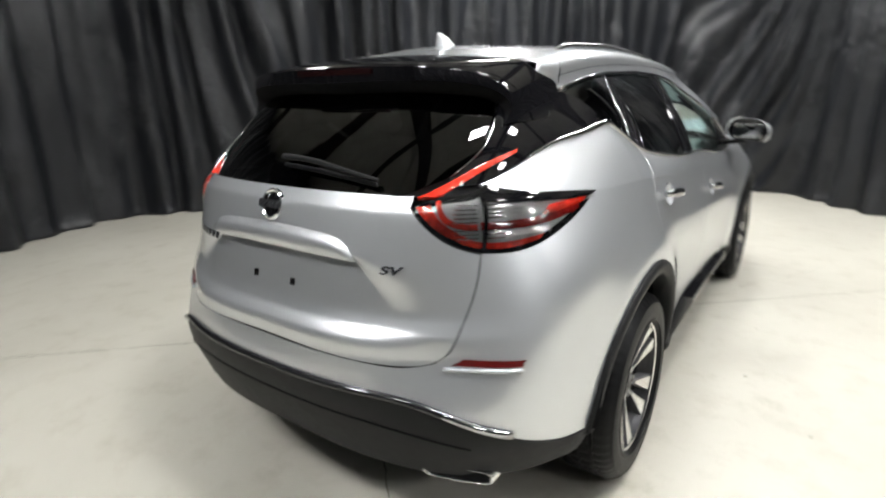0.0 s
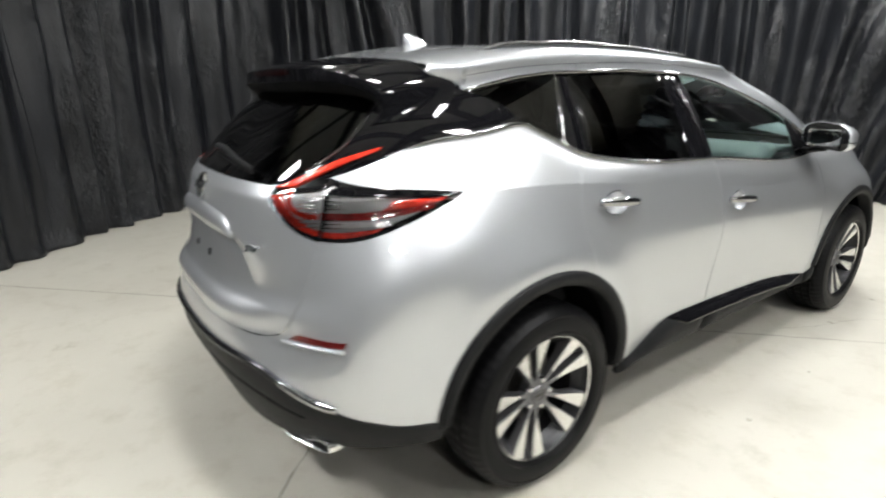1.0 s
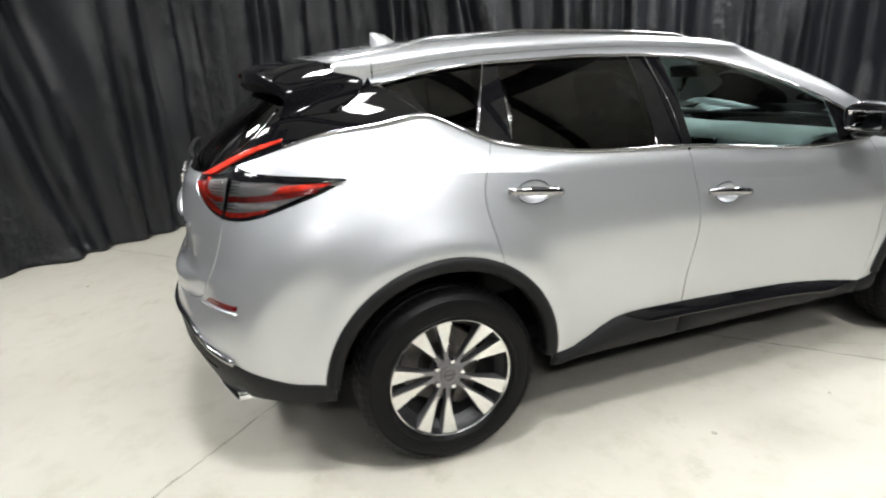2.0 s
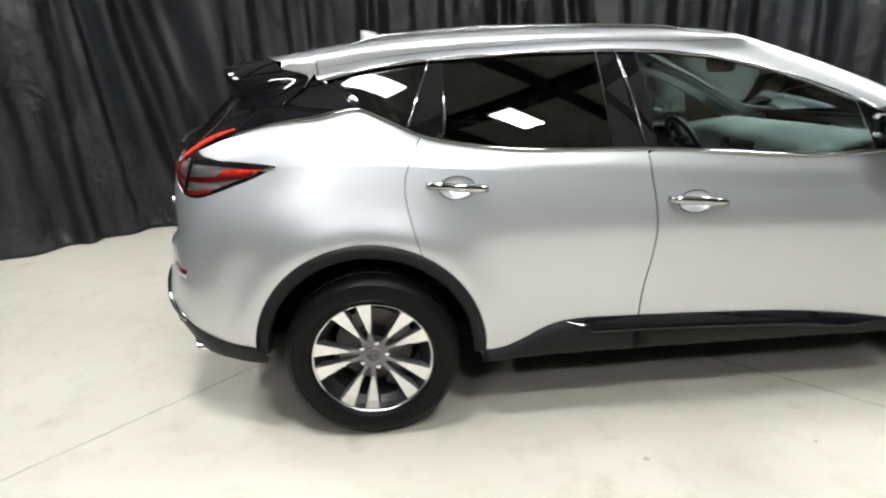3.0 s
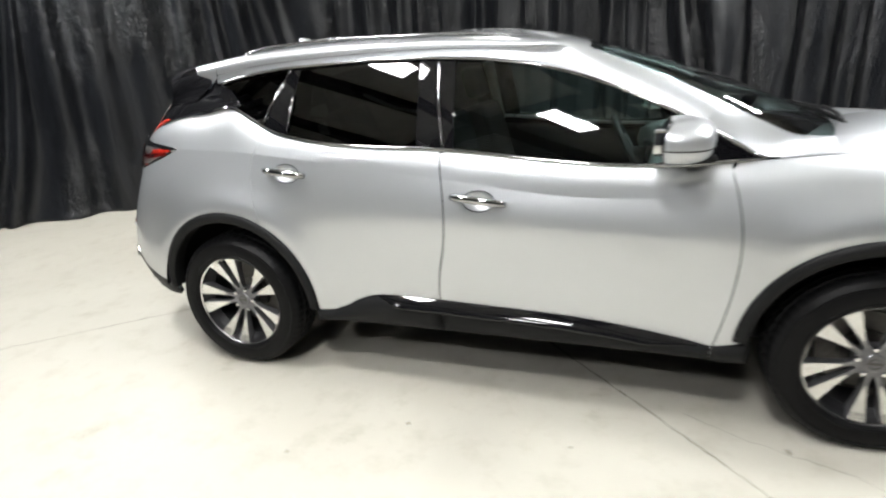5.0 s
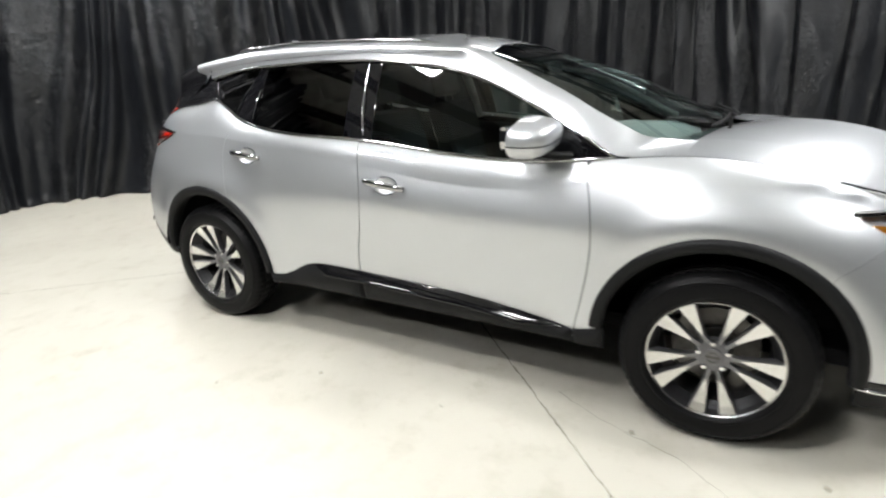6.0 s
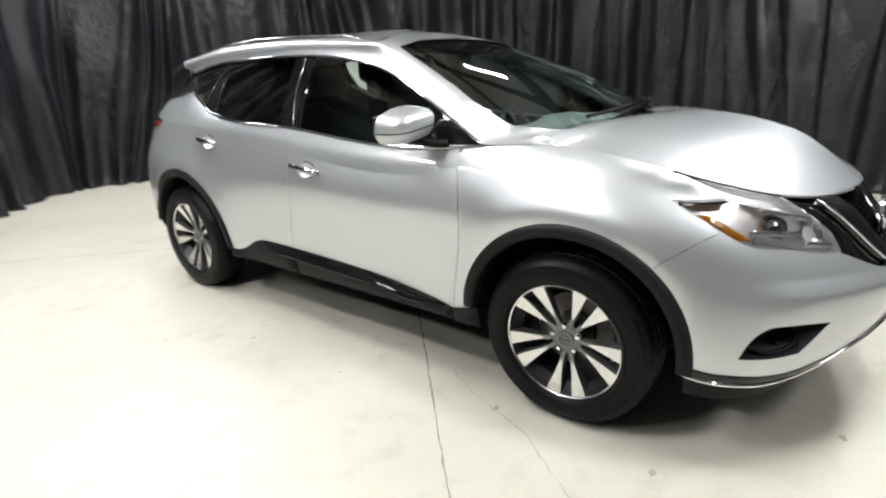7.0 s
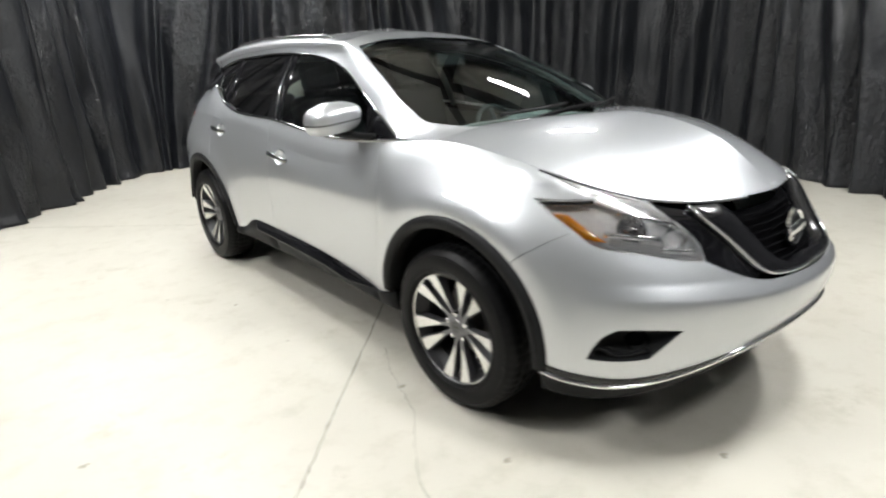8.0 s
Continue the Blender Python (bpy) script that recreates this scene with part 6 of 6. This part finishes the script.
both_parts("red_hook", skin("red_hook", BODY, hook, RED, off=0.003, thick=0.008, grid=0.012, gap=0, dome=.003, soft=.006), tails, "red inner line of the lamp")
for k in range(9):
    z = 1.070 + .0105 * k
    for x0, y0, x1, y1 in ((.575 + .004 * abs(k - 3), -.765, .634, -.724), (.655, -.712, .690, -.672)):
        if k in (3, 4) and x0 > .64 or k == 3:
            continue
        both_parts("rib", strip_along("rib", BODY, loc([(x0, y0, z), (x1, y1, z)]), .0045, .0022, CHROME, 1.0, 6), tails)
brw = outline([TL_TOP, [TL_TOP[-1]] + loc([(.628, -.69, 1.163)]), loc([(.628, -.69, 1.163), (.66, -.65, 1.158), (.71, -.58, 1.154), (.77, -.47, 1.148), (.805, -.36, 1.143)]), loc([(.805, -.36, 1.143)]) + [TL_TOP[0]]], 0.01)
both_parts("lamp_brow", skin("lamp_brow", BODY, brw, GLOSS, off=0.012, thick=0.018, grid=0.015, gap=0, dome=.004, soft=.01), tails, "thick black upper bezel")
spl = outline([loc([(.648, -.728, 1.034), (.656, -.722, 1.034)]), loc([(.656, -.722, 1.034), (.632, -.685, 1.185)]), loc([(.632, -.685, 1.185), (.622, -.692, 1.185)]), loc([(.622, -.692, 1.185), (.648, -.728, 1.034)])], 0.01)
both_parts("lamp_split", skin("lamp_split", BODY, spl, GLOSS, off=0.009, thick=0.01, grid=0.015, gap=0), tails)
both_parts("lens", skin("lens", BODY, inset(TL_ALL, .014), LENS, off=0.006, thick=0.006, grid=0.02, gap=0, dome=.006, soft=.02), tails, "clear outer lens")
arm = outline([[(.455, 1.163), (.534, 1.211), (.594, 1.249), (.695, 1.287)], [(.695, 1.287), (.690, 1.276)], [(.690, 1.276), (.618, 1.242), (.553, 1.199), (.502, 1.163)], [(.502, 1.163), (.455, 1.163)]], 0.012)
both_parts("boomerang_arm", skin("boomerang_arm", TOP, arm, RED, off=0.012, thick=0.02, grid=0.015, gap=0, dome=.006, soft=.01), tails, "red upper arm of the lamp")

# head lamps
HL_ALL = outline([HL_TOP, HL_IN, HL_LOW, HL_NOTCH, HL_NOTCH2], 0.014)
heads = both("head_lamp", skin("head_lamp", BODY, HL_ALL, LAMPINNER, off=-0.035, thick=0.01, grid=0.02, gap=0.0), car, "clear wrap-around head lamp with an amber corner, unlit")
wall = skin("lamp_rim", BODY, HL_ALL, LAMPINNER, off=-0.004, thick=0.04, grid=0.02, gap=0.0006, holes=(inset(HL_ALL, .006),))
both_parts("lamp_rim", wall, heads, "pale lamp surround")
amb = outline([loc([(.795, 3.235, .925), (.76, 3.29, .920)]), loc([(.76, 3.29, .920), (.735, 3.37, .868), (.725, 3.42, .838)]), loc([(.725, 3.42, .838), (.755, 3.37, .846), (.785, 3.30, .880)]), loc([(.785, 3.30, .880), (.795, 3.235, .925)])], 0.01)
both_parts("amber_reflector", skin("amber_reflector", BODY, amb, AMBER, off=-0.012, thick=0.02, grid=0.012, gap=0, dome=.008, soft=.012), heads, "amber corner reflector")
dark = outline([loc([(.72, 3.43, .832), (.64, 3.54, .806), (.56, 3.62, .792), (.52, 3.66, .785)]), loc([(.52, 3.66, .785), (.515, 3.64, .805)]), loc([(.515, 3.64, .805), (.57, 3.60, .815), (.64, 3.53, .832), (.71, 3.43, .852)]), loc([(.71, 3.43, .852), (.72, 3.43, .832)])], 0.01)
both_parts("lower_bezel", skin("lower_bezel", BODY, dark, CLEARGREY, off=-0.02, thick=0.02, grid=0.015, gap=0), heads, "grey lower bezel")
brow = outline([loc([(.735, 3.17, 1.036), (.68, 3.30, .988), (.60, 3.42, .955)]), loc([(.60, 3.42, .955), (.59, 3.46, .925)]), loc([(.59, 3.46, .925), (.64, 3.38, .94), (.70, 3.28, .985), (.735, 3.17, 1.036)])], 0.01)
both_parts("upper_bezel", skin("upper_bezel", BODY, brow, LAMPINNER, off=-0.014, thick=0.02, grid=0.015, gap=0, dome=.006, soft=.015), heads, "pale upper bezel")


def bowl(place, r, depth, mat, off):
    bm = bmesh.new()
    lathe(bm, [(r * 1.12, off), (r * 1.08, off + .004), (r, off), (r * .8, off - depth * .5), (r * .4, off - depth), (.0001, off - depth * 1.05)], 28, axis="z", m=surface_frame(BODY, place))
    return bm_mesh("reflector_bowl", bm, mat)


def ball(place, r, off):
    bm = bmesh.new()
    lathe(bm, [(r, off), (r * .92, off + r * .35), (r * .7, off + r * .62), (r * .38, off + r * .8), (.0001, off + r * .86)], 28, axis="z", m=surface_frame(BODY, place))
    return bm_mesh("projector_lens", bm, SMOKED)


pl1, pl2 = loc([(.645, 3.47, .875)])[0], loc([(.555, 3.585, .845)])[0]
both_parts("reflector_bowl", bowl(pl1, .046, .02, SILVERED, -.022), heads, "silvered main reflector")
both_parts("projector_lens", ball(pl1, .034, -.030), heads, "dark projector lens")
both_parts("reflector_bowl", bowl(pl2, .040, .02, SILVERED, -.022), heads, "silvered main-beam reflector")
both_parts("dark_blade", strip_along("dark_blade", BODY, loc([(.795, 3.18, .952), (.745, 3.27, .952), (.695, 3.34, .957)]), -.006, .008, GLOSS, .6, 8), heads, "dark blade under the notch")
both_parts("gasket", strip_along("gasket", BODY, [(a, b - .004) for a, b in HL_TOP], .001, .0035, MATT, .6, 6), heads, "thin black gasket")
for a, b in (((.66, 3.41, .93), (.535, 3.59, .885)), ((.72, 3.41, .862), (.60, 3.56, .845)), ((.60, 3.56, .812), (.52, 3.645, .80))):
    both_parts("trim_blade", strip_along("trim_blade", BODY, loc([a, tuple((np.array(a) + b) / 2), b]), -.018, .007, SILVERED, 1.6, 8), heads, "bright inner trim blade")
both_parts("lens", skin("lens", BODY, inset(HL_ALL, .004), LENS, off=0.0, thick=0.004, grid=0.02, gap=0, dome=.004, soft=.02), heads, "clear outer lens")

# grille: a black mouth, fine bars, a dark chrome U with a bright edge
gtop = [(L, float(BODY.raw(L, 1.0)[0, 2]) - .004) for L in np.linspace(HL_TOP[-1][0], BODY.end, 14)]
mouth = outline([gtop + over(gtop[::-1])[1:], over(HL_IN), over(MOUTH)[:-1] + MOUTH[::-1], HL_IN[::-1]], 0.02)
grille = put("grille", skin("grille", BODY, mouth, GRILLEBLACK, off=-0.065, thick=0.01, grid=0.04, gap=0.0), car, "black grille with a dark chrome U and ring emblem")
wing_r = outline([HL_IN, MOUTH[:3], front([(.37, .70), (.325, .715), (.36, .76), (.405, .83), (.46, .935)]), [front([(.46, .935)])[0], HL_IN[0]]], 0.02)
me = skin("grille_wing", BODY, wing_r, GLOSS, off=-0.02, thick=0.03, grid=0.03, gap=0.001)
both_parts("grille_wing", me, (grille, grille), "gloss black outer grille panel")
for k in range(9):
    z = .712 + .024 * k
    w = .20 + .20 * (z - .70) / .22
    pts = front([(x, z) for x in np.linspace(w, -w, 15)])
    put("grille_bar", strip_along("grille_bar", BODY, pts, -.054, .004, GRILLEBLACK, .8, 6), grille, "black grille bar")
u_out = front([(.455, .937), (.40, .835), (.352, .757), (.315, .716), (.27, .704), (0, .700)])
u_in = front([(0, .732), (.225, .738), (.262, .775), (.30, .845), (.335, .938)])
upoly = outline([u_out + over(u_out[::-1])[1:], over([u_out[0], u_in[-1]]), over(u_in[::-1])[:-1] + u_in, [u_in[-1], u_out[0]]], 0.02)
put("grille_surround", skin("grille_surround", BODY, upoly, SATIN, off=-0.008, thick=0.05, grid=0.02, gap=0, dome=.008, soft=.02), grille, "dark chrome U-shaped surround")
put("chrome_edge", strip_along("chrome_edge", BODY, u_out + over(u_out[::-1])[1:], -.002, .0065, CHROME, 1.0, 8), grille, "bright chrome edge of the U")
p, n = BODY.at([BODY.end], [.812], -.03)
ring_badge("emblem", grille, p[0], (0, 1, .12), .074, "chrome ring emblem with a bar", CHROME)

# ---- cabin ----
def seat(x, y, lean):
    root = put("front_seat" if y > 1.1 else "rear_seat", None, car)
    root.matrix_world = pose(x, y, .55)
    tagged(root, "charcoal cloth seat")
    bm = bmesh.new()
    box_bm(bm, (-.25, -.25, 0), (.25, .28, .17), pose(x, y, .55, 4, 0, 0), .06, 3)
    part("cushion", bm, CLOTH, root)
    bm = bmesh.new()
    box_bm(bm, (-.24, -.07, 0), (.24, .07, .60), pose(x, y - .24, .68, lean, 0, 0), .055, 3)
    part("backrest", bm, CLOTH, root)
    bm = bmesh.new()
    box_bm(bm, (-.13, -.045, .64), (.13, .045, .82), pose(x, y - .24, .68, lean, 0, 0), .04, 3)
    for k in (-.05, .05):
        lathe(bm, [(.006, .58), (.006, .66)], 8, axis="z", m=pose(x + k, y - .24, .68, lean, 0, 0))
    part("headrest", bm, CLOTH, root)


for x in (-.38, .38):
    seat(x, 1.42, 16)
    seat(x, .50, 20)


def dash_mesh():
    """The dashboard: a long rounded roll under the windscreen."""
    prof = [(2.62, 1.09), (2.45, 1.115), (2.25, 1.11), (2.10, 1.09), (2.03, 1.05), (2.01, .98), (2.05, .88), (2.12, .72)]
    V, F = [], []
    for k in range(25):
        x = -.70 + 1.4 * k / 24
        hump = .035 * math.exp(-((x + .38) / .16) ** 2) + .012 * math.exp(-(x / .14) ** 2)
        for i, (y, z) in enumerate(prof):
            V.append((x, y - .05 * (abs(x) / .7) ** 2, z + (hump if 2 <= i <= 4 else 0)))
    m = len(prof)
    for k in range(24):
        for i in range(m - 1):
            F.append((k * m + i, k * m + i + 1, (k + 1) * m + i + 1, (k + 1) * m + i))
    return mesh_from("dashboard", V, F, DASH)


dash = put("dashboard", dash_mesh(), car, "dark soft-touch dashboard")
bm = bmesh.new()
box_bm(bm, (-.13, 1.985, .90), (.13, 2.03, 1.06), None, .015)
part("centre_screen", bm, GLOSS, dash)
bm = bmesh.new()
for k in (-.62, .62):
    box_bm(bm, (k - .06, 1.99, .97), (k + .06, 2.02, 1.04), None, .012)
part("air_vent", bm, SILVERED, dash)
bm = bmesh.new()
box_bm(bm, (-.12, 1.0, .42), (.12, 2.0, .74), None, .04)
part("centre_console", bm, TRIM, car, "dark centre console")
sw = bmesh.new()
wm = pose(-.38, 1.90, 1.0, -62, 0, 0)
lathe(sw, [(.175 + .016 * math.cos(a), .016 * math.sin(a)) for a in np.linspace(0, 2 * math.pi, 13)], 40, axis="z", m=wm)
box_bm(sw, (-.16, -.02, -.02), (.16, .02, .008), wm, .008)
box_bm(sw, (-.018, -.16, -.02), (.018, .0, .008), wm, .006)
box_bm(sw, (-.07, -.055, -.03), (.07, .055, .02), wm, .02)
part("steering_wheel", sw, TRIM, car, "dark steering wheel")
bm = bmesh.new()
lathe(bm, [(.0001, 0), (.03, 0), (.03, .1), (.0001, .1)], 16, axis="y", m=pose(-.38, 1.92, .95, 0, 0, 0))
part("steering_column", bm, TRIM, car)
bm = bmesh.new()
box_bm(bm, (-.11, -.02, -.035), (.11, .02, .035), pose(0, 1.86, 1.45, 15, 0, 0), .015, 3)
part("inside_mirror", bm, TRIM, car, "black inside mirror")
bm = bmesh.new()
box_bm(bm, (-.82, .52, .36), (.82, 2.30, .44), None, .02)
box_bm(bm, (-.50, -.55, .362), (.50, 2.55, .442), None, .02)
part("cabin_floor", bm, TRIM, car)
put("headliner", grid_mesh("headliner", TOP, np.linspace(-TOP.t[7], TOP.t[7], 90), np.linspace(.56, .94, 12), HEADLINER, -0.04), car, "pale headliner")
# rear pillar, door and front pillar trims inside
both("pillar_trim", grid_mesh("pillar_trim", TOP, np.linspace(.40, .80, 24), np.linspace(.02, .42, 10), TRIM, -0.03), car, "dark rear pillar trim")
me = grid_mesh("door_trim", BODY, np.linspace(BODY.t[10] + .14, BODY.t[13] - .1, 50), np.linspace(.25, .97, 14), TRIM, -0.09)
both("door_trim", me, car, "dark door trim")
for pts, r in (([(.56, 1.72, 1.47), (.62, 1.98, 1.38), (.67, 2.2, 1.27), (.71, 2.44, 1.14)], .03), ([(.57, 1.02, 1.49), (.68, 1.03, 1.33), (.76, 1.06, 1.12)], .035)):
    me = tube_mesh("pillar_trim", smooth_line(pts, .04), r, HEADLINER, 8, .6)
    both("pillar_trim", me, car, "pale pillar trim")
